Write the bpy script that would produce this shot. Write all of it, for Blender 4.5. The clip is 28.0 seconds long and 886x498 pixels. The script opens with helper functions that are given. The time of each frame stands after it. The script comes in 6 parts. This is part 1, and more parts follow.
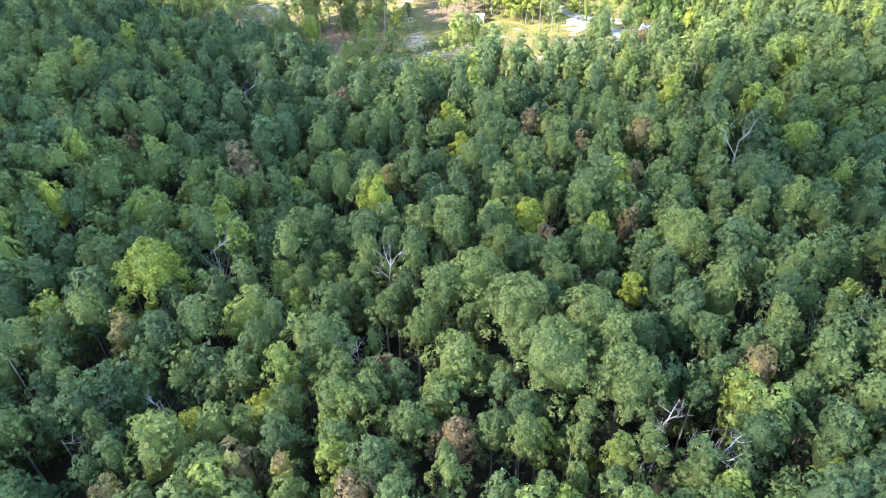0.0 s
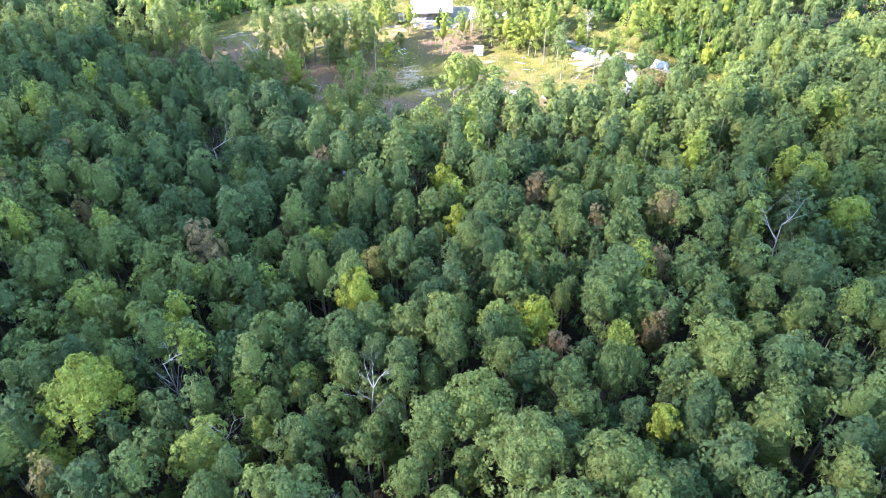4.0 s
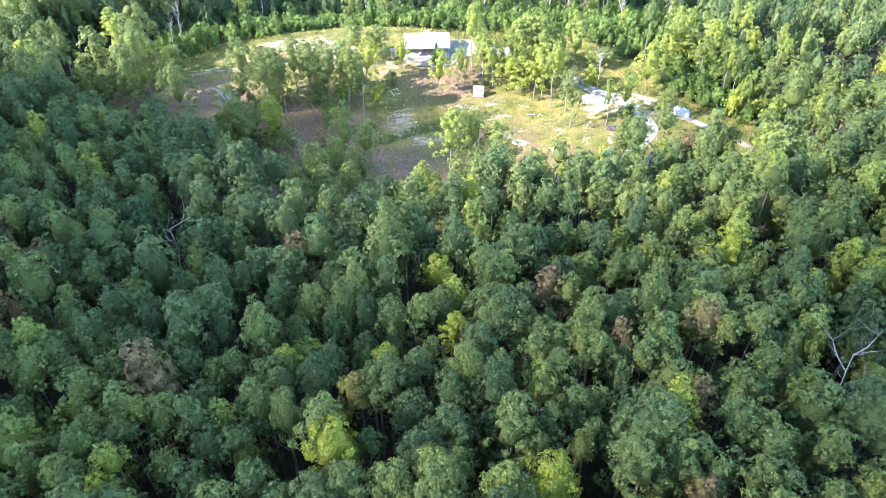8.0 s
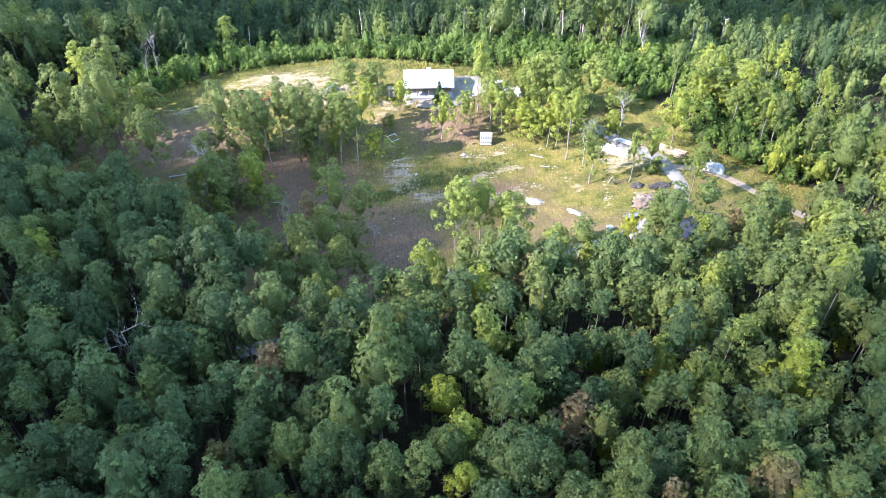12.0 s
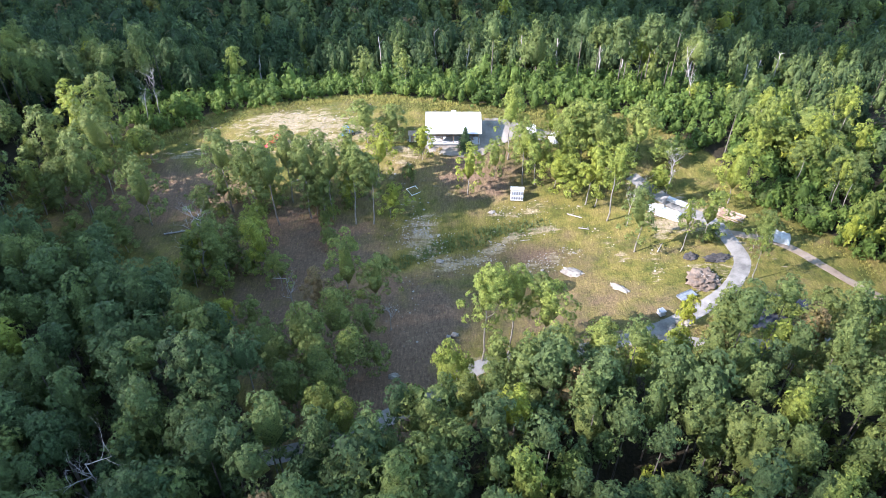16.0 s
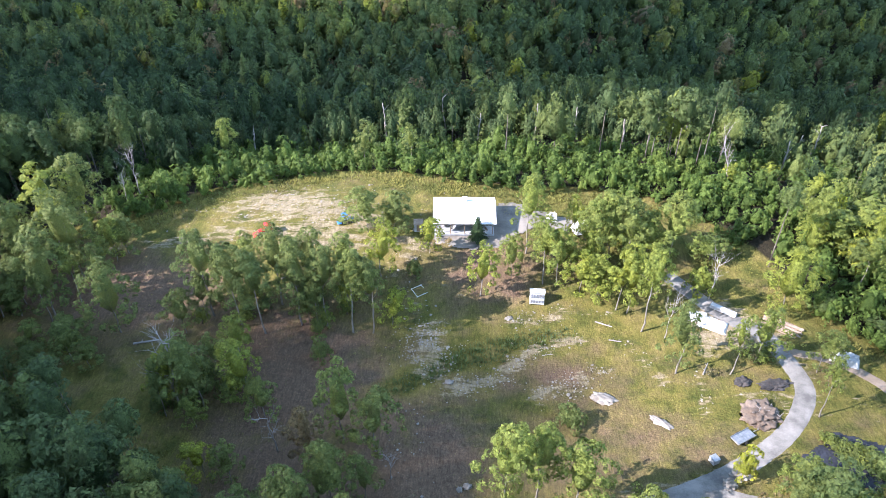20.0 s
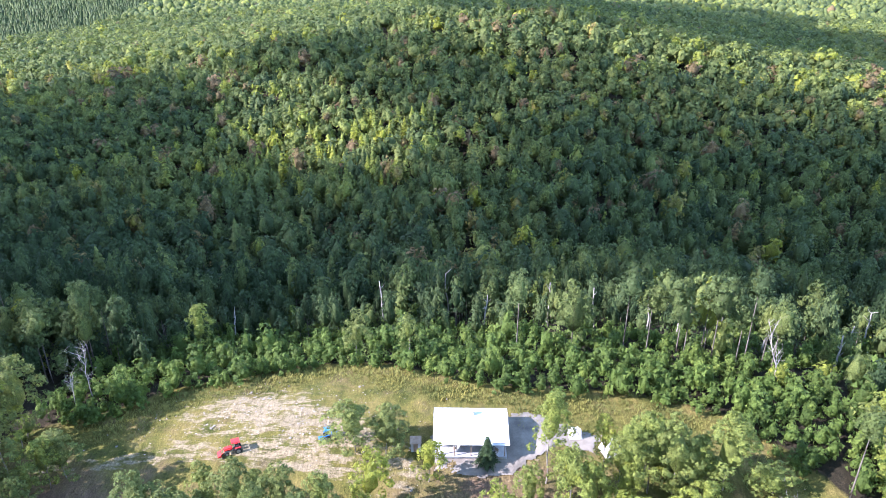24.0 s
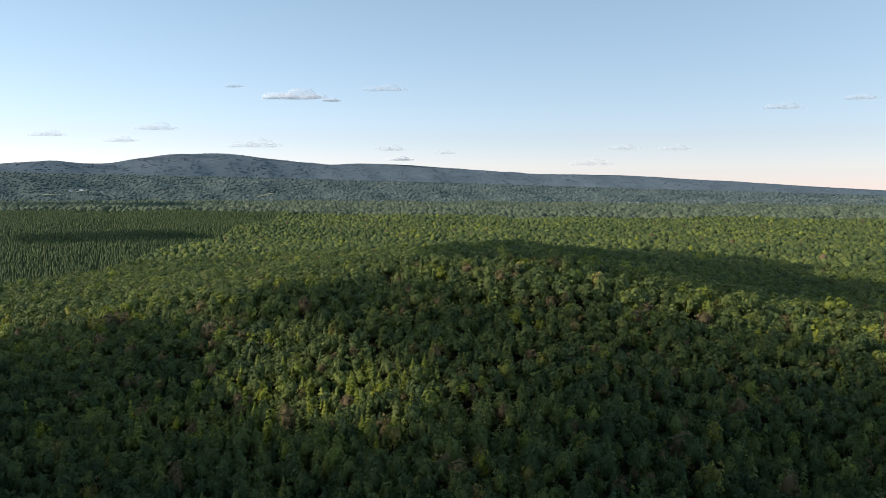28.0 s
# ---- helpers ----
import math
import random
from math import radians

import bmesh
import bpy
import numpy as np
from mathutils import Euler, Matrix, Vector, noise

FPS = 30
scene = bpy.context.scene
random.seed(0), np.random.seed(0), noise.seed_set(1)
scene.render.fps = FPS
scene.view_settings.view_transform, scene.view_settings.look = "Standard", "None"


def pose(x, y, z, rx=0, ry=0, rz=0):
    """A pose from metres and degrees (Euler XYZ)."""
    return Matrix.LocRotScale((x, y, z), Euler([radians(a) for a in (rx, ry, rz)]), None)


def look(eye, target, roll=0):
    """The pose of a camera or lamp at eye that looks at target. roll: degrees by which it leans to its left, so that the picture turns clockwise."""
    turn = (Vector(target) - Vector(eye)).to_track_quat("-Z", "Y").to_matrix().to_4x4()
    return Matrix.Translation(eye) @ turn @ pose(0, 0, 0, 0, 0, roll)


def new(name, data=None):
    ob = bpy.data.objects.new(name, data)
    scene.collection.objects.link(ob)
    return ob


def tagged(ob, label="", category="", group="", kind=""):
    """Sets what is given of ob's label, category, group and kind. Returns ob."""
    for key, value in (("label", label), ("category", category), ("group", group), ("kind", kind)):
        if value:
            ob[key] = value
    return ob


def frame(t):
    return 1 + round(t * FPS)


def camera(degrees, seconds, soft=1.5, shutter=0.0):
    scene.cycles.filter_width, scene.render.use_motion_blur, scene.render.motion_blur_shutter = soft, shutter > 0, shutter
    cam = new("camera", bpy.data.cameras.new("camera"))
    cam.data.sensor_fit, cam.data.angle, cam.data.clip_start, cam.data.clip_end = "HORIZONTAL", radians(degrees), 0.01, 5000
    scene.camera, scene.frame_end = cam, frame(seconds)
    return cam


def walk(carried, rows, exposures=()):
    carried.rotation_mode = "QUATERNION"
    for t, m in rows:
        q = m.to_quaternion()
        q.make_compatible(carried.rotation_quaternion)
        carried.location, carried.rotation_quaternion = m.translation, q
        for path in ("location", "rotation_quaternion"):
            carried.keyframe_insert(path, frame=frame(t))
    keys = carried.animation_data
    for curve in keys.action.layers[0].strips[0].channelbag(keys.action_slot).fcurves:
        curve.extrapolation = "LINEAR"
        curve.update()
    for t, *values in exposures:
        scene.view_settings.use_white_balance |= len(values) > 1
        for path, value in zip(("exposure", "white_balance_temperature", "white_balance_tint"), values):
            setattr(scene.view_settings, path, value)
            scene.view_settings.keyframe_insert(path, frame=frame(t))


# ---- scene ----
METRES, EYE, TILT, LEAN, TURN = 165.0, 85.0, -39.6, 0.7, 0.0
cam = camera(66.0, 28.0, 0.75)
ROWS = [
    (0.0, 0.0, 0.0, 0.0, 0.0, 0.0, -0.0),
    (0.5, 0.0002, 0.0113, 0.0093, -0.02, 0.03, -0.01),
    (1.0, 0.0007, 0.0233, 0.0199, -0.01, 0.01, -0.01),
    (1.5, 0.001, 0.0359, 0.0307, -0.05, 0.02, -0.03),
    (2.0, 0.0014, 0.0488, 0.0421, -0.07, 0.03, -0.03),
    (2.5, 0.0018, 0.062, 0.0538, -0.11, 0.05, -0.04),
    (3.0, 0.0019, 0.0754, 0.066, -0.17, 0.06, -0.05),
    (3.5, 0.0022, 0.0892, 0.0784, -0.23, 0.06, -0.07),
    (5.5, 0.0037, 0.1471, 0.1279, -0.38, 0.13, -0.11),
    (6.0, 0.0035, 0.1616, 0.1405, -0.46, 0.12, -0.14),
    (6.5, 0.0039, 0.1762, 0.1525, -0.48, 0.14, -0.14),
    (7.0, 0.0046, 0.1908, 0.1649, -0.48, 0.13, -0.16),
    (7.5, 0.0048, 0.2055, 0.1773, -0.51, 0.13, -0.2),
    (8.0, 0.0047, 0.2203, 0.1892, -0.55, 0.17, -0.25),
    (8.5, 0.0047, 0.2352, 0.2014, -0.58, 0.17, -0.29),
    (9.0, 0.0044, 0.2499, 0.2136, -0.62, 0.18, -0.34),
    (9.5, 0.0041, 0.2645, 0.2256, -0.64, 0.19, -0.38),
    (10.0, 0.0035, 0.279, 0.2373, -0.67, 0.21, -0.41),
    (10.5, 0.0027, 0.2931, 0.2489, -0.68, 0.22, -0.45),
    (11.0, 0.0018, 0.3071, 0.2602, -0.69, 0.22, -0.49),
    (11.5, 0.0003, 0.3207, 0.2709, -0.71, 0.25, -0.54),
    (12.0, -0.0015, 0.334, 0.2815, -0.73, 0.28, -0.6),
    (12.5, -0.0035, 0.3472, 0.292, -0.74, 0.31, -0.61),
    (14.5, -0.0096, 0.3985, 0.3344, -0.42, 0.41, -0.86),
    (15.0, -0.0109, 0.4112, 0.3451, -0.18, 0.43, -1.04),
    (15.5, -0.0122, 0.4242, 0.3558, 0.13, 0.43, -1.27),
    (16.0, -0.0134, 0.4371, 0.3663, 0.57, 0.44, -1.58),
    (16.5, -0.0141, 0.4502, 0.377, 0.95, 0.42, -1.84),
    (17.0, -0.0152, 0.463, 0.3877, 0.97, 0.43, -1.86),
    (17.5, -0.016, 0.476, 0.3985, 1.0, 0.43, -1.85),
    (18.0, -0.017, 0.4891, 0.4094, 1.01, 0.44, -1.85),
    (18.5, -0.0179, 0.5023, 0.4206, 1.03, 0.46, -1.86),
    (19.0, -0.019, 0.5156, 0.432, 1.05, 0.75, -1.87),
    (19.5, -0.0201, 0.529, 0.4437, 1.06, 1.8, -1.89),
    (20.0, -0.0211, 0.5426, 0.455, 1.08, 3.16, -1.89),
    (20.5, -0.0221, 0.5562, 0.4663, 1.09, 4.51, -1.91),
    (21.0, -0.0229, 0.5701, 0.4778, 1.11, 5.85, -1.94),
    (21.5, -0.0238, 0.5839, 0.4895, 1.12, 7.18, -1.96),
    (23.5, -0.0254, 0.6397, 0.5368, 1.25, 12.97, -2.06),
    (24.0, -0.026, 0.6538, 0.5487, 1.28, 14.66, -2.08),
    (24.5, -0.0269, 0.6675, 0.5607, 1.27, 16.57, -2.12),
    (25.0, -0.0274, 0.6808, 0.573, 1.29, 18.62, -2.17),
    (25.5, -0.0279, 0.6943, 0.5849, 1.31, 20.73, -2.23),
    (26.0, -0.0285, 0.7079, 0.5977, 1.32, 23.15, -2.3),
    (26.5, -0.0289, 0.7217, 0.6101, 1.35, 26.04, -2.34),
    (27.0, -0.0291, 0.7348, 0.6226, 1.38, 28.96, -2.41),
    (27.5, -0.0294, 0.7483, 0.6347, 1.4, 31.83, -2.44),
    (28.0, -0.0294, 0.7619, 0.6455, 1.44, 34.4, -2.46),
]
EXPOSURES = [(0.0, 3.02, 5380, 25), (5.5, 3.02, 5340, 24), (11.0, 2.58, 5360, 25), (17.0, 2.06, 5460, 26), (21.5, 2.0, 5450, 28), (24.0, 2.12, 5240, 33), (26.0, 2.15, 5300, 41), (26.8, 1.22, 5450, 24), (27.3, 0.36, 5750, 18), (28.0, 0.07, 5900, 19)]
walk(
    cam,
    [(t, pose(0, 0, EYE, TILT, LEAN, TURN) @ pose(METRES * x, METRES * y, METRES * z, 90 + pitch, roll, yaw)) for t, x, y, z, yaw, pitch, roll in ROWS],
    EXPOSURES,
)

# ---- daylight ----
SUN_EL, SUN_AZ = 32.0, -108.0  # degrees above the horizon, degrees clockwise from +y
SUN_DIR = Vector((math.sin(radians(SUN_AZ)) * math.cos(radians(SUN_EL)), math.cos(radians(SUN_AZ)) * math.cos(radians(SUN_EL)), math.sin(radians(SUN_EL))))
world = bpy.data.worlds.new("sky")
scene.world = world
world.use_nodes = True
wn, wl = world.node_tree.nodes, world.node_tree.links
sky = wn.new("ShaderNodeTexSky")
sky.sky_type, sky.sun_disc = "NISHITA", False
sky.sun_elevation, sky.sun_rotation = radians(SUN_EL), radians(-SUN_AZ)
sky.air_density, sky.dust_density, sky.ozone_density = 1.0, 0.0, 1.6
pale_sky = wn.new("ShaderNodeHueSaturation")
pale_sky.inputs["Hue"].default_value, pale_sky.inputs["Saturation"].default_value = 0.47, 0.9
wl.new(sky.outputs[0], pale_sky.inputs["Color"])
soft_sky = wn.new("ShaderNodeGamma")
soft_sky.inputs["Gamma"].default_value = 0.72
wl.new(pale_sky.outputs[0], soft_sky.inputs["Color"])
wl.new(soft_sky.outputs[0], wn["Background"].inputs["Color"])
wn["Background"].inputs["Strength"].default_value = 0.205
sun = new("sun", bpy.data.lights.new("sun", "SUN"))
sun.data.energy, sun.data.angle, sun.data.color = 5.0, radians(0.5), (1.0, 0.9, 0.72)
sun.matrix_world = look((-600, -200, 500), Vector((-600, -200, 500)) - SUN_DIR)


# ---- materials ----
def nodes_of(name):
    m = bpy.data.materials.new(name)
    m.use_nodes = True
    return m, m.node_tree.nodes, m.node_tree.links, m.node_tree.nodes["Principled BSDF"]


def noise_node(n, l, scale, detail=4.0, rough=0.6, vector=None):
    t = n.new("ShaderNodeTexNoise")
    t.inputs["Scale"].default_value, t.inputs["Detail"].default_value, t.inputs["Roughness"].default_value = scale, detail, rough
    if vector:
        l.new(vector, t.inputs["Vector"])
    return t


def ramp_node(n, l, source, stops):
    r = n.new("ShaderNodeValToRGB")
    e = r.color_ramp.elements
    while len(e) < len(stops):
        e.new(0.5)
    for k, (at, c) in zip(e, stops):
        k.position, k.color = at, (*c, 1)
    l.new(source, r.inputs[0])
    return r


def mix_node(n, l, fac, a, b, mode="MIX"):
    m = n.new("ShaderNodeMix")
    m.data_type, m.blend_type = "RGBA", mode
    for v, s in ((fac, m.inputs[0]), (a, m.inputs[6]), (b, m.inputs[7])):
        if isinstance(v, (int, float)):
            s.default_value = v
        elif isinstance(v, tuple):
            s.default_value = (*v, 1)
        else:
            l.new(v, s)
    return m.outputs[2]


def plain(name, dark, light, rough=0.7, metal=0.0, scale=2.0, fine=20.0, bump=0.3, dist=0.02):
    """A surface whose colour wanders between two tones at two scales, with fine relief."""
    m, n, l, b = nodes_of(name)
    co = n.new("ShaderNodeTexCoord").outputs["Object"]
    big, small = noise_node(n, l, scale, 3, 0.6, co), noise_node(n, l, fine, 4, 0.7, co)
    add = n.new("ShaderNodeMath")
    add.operation = "MULTIPLY_ADD"
    l.new(small.outputs[0], add.inputs[0])
    add.inputs[1].default_value = 0.5
    sc = n.new("ShaderNodeMath")
    sc.operation = "MULTIPLY_ADD"
    l.new(big.outputs[0], sc.inputs[0])
    sc.inputs[1].default_value, sc.inputs[2].default_value = 1.4, -0.45
    l.new(sc.outputs[0], add.inputs[2])
    r = ramp_node(n, l, add.outputs[0], [(0.25, dark), (0.75, light)])
    l.new(r.outputs[0], b.inputs["Base Color"])
    b.inputs["Roughness"].default_value, b.inputs["Metallic"].default_value = rough, metal
    bp = n.new("ShaderNodeBump")
    bp.inputs["Strength"].default_value, bp.inputs["Distance"].default_value = bump, dist
    l.new(small.outputs[0], bp.inputs["Height"])
    l.new(bp.outputs[0], b.inputs["Normal"])
    return m


# tint 0..1 runs from dark evergreen over blue-green, green and olive to yellow-green, straw and rust
TINTS = [
    (0.0, (0.027, 0.048, 0.020)),
    (0.15, (0.040, 0.068, 0.026)),
    (0.3, (0.079, 0.114, 0.043)),
    (0.45, (0.104, 0.138, 0.041)),
    (0.58, (0.144, 0.174, 0.051)),
    (0.68, (0.184, 0.222, 0.046)),
    (0.78, (0.242, 0.262, 0.026)),
    (0.88, (0.180, 0.137, 0.065)),
    (1.0, (0.151, 0.101, 0.065)),
]


FRESH = [(0.0, (0.03, 0.05, 0.014)), (0.45, (0.064, 0.1, 0.022)), (0.62, (0.094, 0.146, 0.03)), (0.75, (0.14, 0.188, 0.037)), (1.0, (0.19, 0.172, 0.058))]


def leaf_material(name, per_object, ragged=0.0, grain=5.0, range_=TINTS):
    m, n, l, b = nodes_of(name)
    if per_object:
        info = n.new("ShaderNodeObjectInfo")
        sep = n.new("ShaderNodeSeparateColor")
        l.new(info.outputs["Color"], sep.inputs[0])
        tint = sep.outputs[0]
    else:
        at = n.new("ShaderNodeAttribute")
        at.attribute_name = "tint"
        tint = at.outputs["Fac"]
    geo = n.new("ShaderNodeNewGeometry")
    wob = noise_node(n, l, 0.35, 2, 0.5, geo.outputs["Position"])
    add = n.new("ShaderNodeMath")
    add.operation = "MULTIPLY_ADD"
    l.new(wob.outputs[0], add.inputs[0])
    add.inputs[1].default_value = 0.16
    off = n.new("ShaderNodeMath")
    off.operation = "SUBTRACT"
    l.new(tint, off.inputs[0])
    off.inputs[1].default_value = 0.08
    l.new(off.outputs[0], add.inputs[2])
    col = ramp_node(n, l, add.outputs[0], range_)
    isl = ramp_node(n, l, geo.outputs["Random Per Island"], [(0.0, (0.62, 0.66, 0.62)), (1.0, (1.35, 1.3, 1.2))])
    out = mix_node(n, l, 1.0, col.outputs[0], isl.outputs[0], "MULTIPLY")
    spray = noise_node(n, l, grain, 3, 0.7, geo.outputs["Position"])
    fleck = ramp_node(n, l, spray.outputs[0], [(0.33, (0.6, 0.62, 0.6)), (0.5, (1.0, 1.0, 1.0)), (0.66, (1.4, 1.38, 1.3))])
    out = mix_node(n, l, 1.0, out, fleck.outputs[0], "MULTIPLY")
    bp = n.new("ShaderNodeBump")
    bp.inputs["Strength"].default_value, bp.inputs["Distance"].default_value = 1.0, 0.9 / grain
    l.new(spray.outputs[0], bp.inputs["Height"])
    l.new(bp.outputs[0], b.inputs["Normal"])
    l.new(out, b.inputs["Base Color"])
    b.inputs["Roughness"].default_value = 0.6
    b.inputs["Specular IOR Level"].default_value = 0.2
    tr = n.new("ShaderNodeBsdfTranslucent")
    l.new(out, tr.inputs["Color"])
    mx = n.new("ShaderNodeMixShader")
    mx.inputs[0].default_value = 0.36
    l.new(b.outputs[0], mx.inputs[1])
    l.new(tr.outputs[0], mx.inputs[2])
    if ragged:
        # gaps between the leaves of a spray
        hole = noise_node(n, l, grain * 1.15, 2, 0.6, geo.outputs["Position"])
        cut = n.new("ShaderNodeMath")
        cut.operation = "LESS_THAN"
        l.new(hole.outputs[0], cut.inputs[0])
        cut.inputs[1].default_value = ragged
        gap, leafy = n.new("ShaderNodeBsdfTransparent"), n.new("ShaderNodeMixShader")
        l.new(cut.outputs[0], leafy.inputs[0])
        l.new(mx.outputs[0], leafy.inputs[1])
        l.new(gap.outputs[0], leafy.inputs[2])
        mx = leafy
    l.new(mx.outputs[0], n["Material Output"].inputs["Surface"])
    return m


LEAF = leaf_material("foliage", True, 0.44, 5.6)
SPRAYS = leaf_material("foliage_near_woods", False, 0.43, 5.0)
SCRUB = leaf_material("foliage_scrub", False, 0.42, 5.0, FRESH)
LEAVES = leaf_material("foliage_far_woods", False, 0.0, 1.5)
VALLEY = leaf_material("foliage_valley", False, 0.0, 2.6)
BARK = plain("bark", (0.0546, 0.0429, 0.0328), (0.172, 0.148, 0.121), 0.9, 0, 0.7, 8, 0.6, 0.03)
DEAD = plain("bleached_wood", (0.156, 0.136, 0.121), (0.359, 0.328, 0.296), 0.85, 0, 0.6, 9, 0.5, 0.02)
PALEBARK = plain("pale_bark", (0.109, 0.0936, 0.0764), (0.281, 0.25, 0.211), 0.88, 0, 0.6, 9, 0.5, 0.02)
YARDSTONE = plain("yard_gravel", (0.11, 0.096, 0.078), (0.22, 0.195, 0.16), 0.95, 0, 0.3, 4, 0.6, 0.03)
GRAVEL = plain("gravel", (0.1, 0.094, 0.084), (0.235, 0.22, 0.195), 0.95, 0, 0.35, 5, 0.6, 0.03)
DIRT = plain("tan_dirt", (0.133, 0.0975, 0.0663), (0.25, 0.195, 0.14), 0.95, 0, 0.3, 4, 0.6, 0.05)
CLAY = plain("brown_soil", (0.075, 0.055, 0.04), (0.17, 0.13, 0.098), 0.95, 0, 0.5, 4, 0.8, 0.08)
PEAT = plain("dark_soil", (0.0195, 0.0179, 0.0172), (0.0702, 0.0624, 0.0585), 0.95, 0, 0.6, 5, 0.8, 0.06)
STONE = plain("pale_limestone", (0.15, 0.132, 0.11), (0.31, 0.28, 0.235), 0.9, 0, 0.5, 5, 0.7, 0.05)
ROOF = plain("white_metal_roof", (0.56, 0.58, 0.6), (0.66, 0.67, 0.69), 0.42, 0.0, 0.3, 4, 0.05, 0.005)
WHITE = plain("white_paint", (0.515, 0.515, 0.507), (0.64, 0.64, 0.624), 0.55, 0, 0.8, 9, 0.1, 0.005)
TARP = plain("white_tarp", (0.39, 0.382, 0.367), (0.577, 0.569, 0.546), 0.5, 0, 0.5, 5, 0.5, 0.05)
TIMBER = plain("raw_timber", (0.187, 0.125, 0.078), (0.328, 0.242, 0.164), 0.8, 0, 1.0, 14, 0.3, 0.01)
CUTLOG = plain("log_bark", (0.156, 0.101, 0.0663), (0.39, 0.304, 0.226), 0.85, 0, 0.5, 7, 0.6, 0.03)
CONCRETE = plain("grey_concrete", (0.3, 0.3, 0.3), (0.48, 0.47, 0.46), 0.9, 0, 0.5, 7, 0.3, 0.01)
RED = plain("red_paint", (0.42, 0.02, 0.02), (0.6, 0.04, 0.03), 0.35, 0, 1.0, 12, 0.1, 0.004)
BLUE = plain("blue_paint", (0.02, 0.13, 0.4), (0.06, 0.24, 0.6), 0.35, 0, 1.0, 12, 0.1, 0.004)
RUBBER = plain("black_rubber", (0.015, 0.015, 0.015), (0.04, 0.038, 0.036), 0.8, 0, 3, 30, 0.3, 0.005)
STEEL = plain("grey_steel", (0.22, 0.23, 0.24), (0.4, 0.4, 0.4), 0.45, 0.6, 2, 20, 0.2, 0.004)
SHEET = plain("black_weed_sheet", (0.006, 0.007, 0.012), (0.024, 0.027, 0.038), 0.8, 0, 0.6, 7, 0.6, 0.04)
SLOT = plain("grey_slot", (0.16, 0.16, 0.17), (0.26, 0.26, 0.27), 0.7, 0, 2, 20, 0.1, 0.004)
GLASS = plain("dark_window_glass", (0.03, 0.035, 0.04), (0.06, 0.07, 0.08), 0.08, 0, 1, 8, 0.02, 0.002)
GRASS = plain("dry_grass", (0.1, 0.115, 0.02), (0.27, 0.235, 0.045), 0.8, 0, 0.12, 2.5, 0.1, 0.01)
WEED = plain("green_weeds", (0.039, 0.0702, 0.0172), (0.101, 0.14, 0.0312), 0.7, 0, 0.3, 3, 0.1, 0.01)
FIELD = plain("far_pasture", (0.22, 0.24, 0.13), (0.34, 0.34, 0.2), 0.9, 0, 0.01, 0.1, 0.0, 0.0)


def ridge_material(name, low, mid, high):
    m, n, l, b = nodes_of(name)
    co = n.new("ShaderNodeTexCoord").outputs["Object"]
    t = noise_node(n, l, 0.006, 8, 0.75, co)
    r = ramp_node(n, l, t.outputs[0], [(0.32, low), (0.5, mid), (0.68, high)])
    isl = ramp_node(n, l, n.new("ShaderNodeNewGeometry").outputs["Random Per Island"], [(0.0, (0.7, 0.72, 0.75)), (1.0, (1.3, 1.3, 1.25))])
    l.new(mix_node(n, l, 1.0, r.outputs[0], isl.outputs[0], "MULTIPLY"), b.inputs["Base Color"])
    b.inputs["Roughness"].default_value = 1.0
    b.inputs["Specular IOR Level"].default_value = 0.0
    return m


# the bluish air haze of distance is mixed into these base colours
RIDGE = ridge_material("haze_tinted_ridges", (0.095, 0.125, 0.142), (0.115, 0.147, 0.164), (0.138, 0.17, 0.185))
WOODED = ridge_material("haze_tinted_foothills", (0.066, 0.092, 0.09), (0.092, 0.12, 0.11), (0.13, 0.155, 0.135))

# distant woods: greyer base colour that imitates haze
HAZY = ridge_material("hazy_woods", (0.062, 0.082, 0.058), (0.092, 0.112, 0.072), (0.135, 0.15, 0.09))


def cloud_material(name, see_through):
    m, n, l, b = nodes_of(name)
    b.inputs["Base Color"].default_value = (0.92, 0.92, 0.93, 1)
    b.inputs["Roughness"].default_value = 1.0
    b.inputs["Specular IOR Level"].default_value = 0.0
    tr, mx = n.new("ShaderNodeBsdfTransparent"), n.new("ShaderNodeMixShader")
    mx.inputs[0].default_value = see_through
    l.new(b.outputs[0], mx.inputs[1])
    l.new(tr.outputs[0], mx.inputs[2])
    l.new(mx.outputs[0], n["Material Output"].inputs["Surface"])
    return m


# how much sun gets through: unseen shading clouds, then WISP and HAZE for visible ones
VEIL, SOFT = cloud_material("veil_cloud", 0.78), cloud_material("soft_cloud", 0.57)
CLOUD, DENSE, THIN, WISP, HAZE = cloud_material("cloud", 0.42), cloud_material("dense_cloud", 0.35), cloud_material("thin_cloud", 0.83), cloud_material("wisp", 0.8), cloud_material("faint_cloud", 0.92)


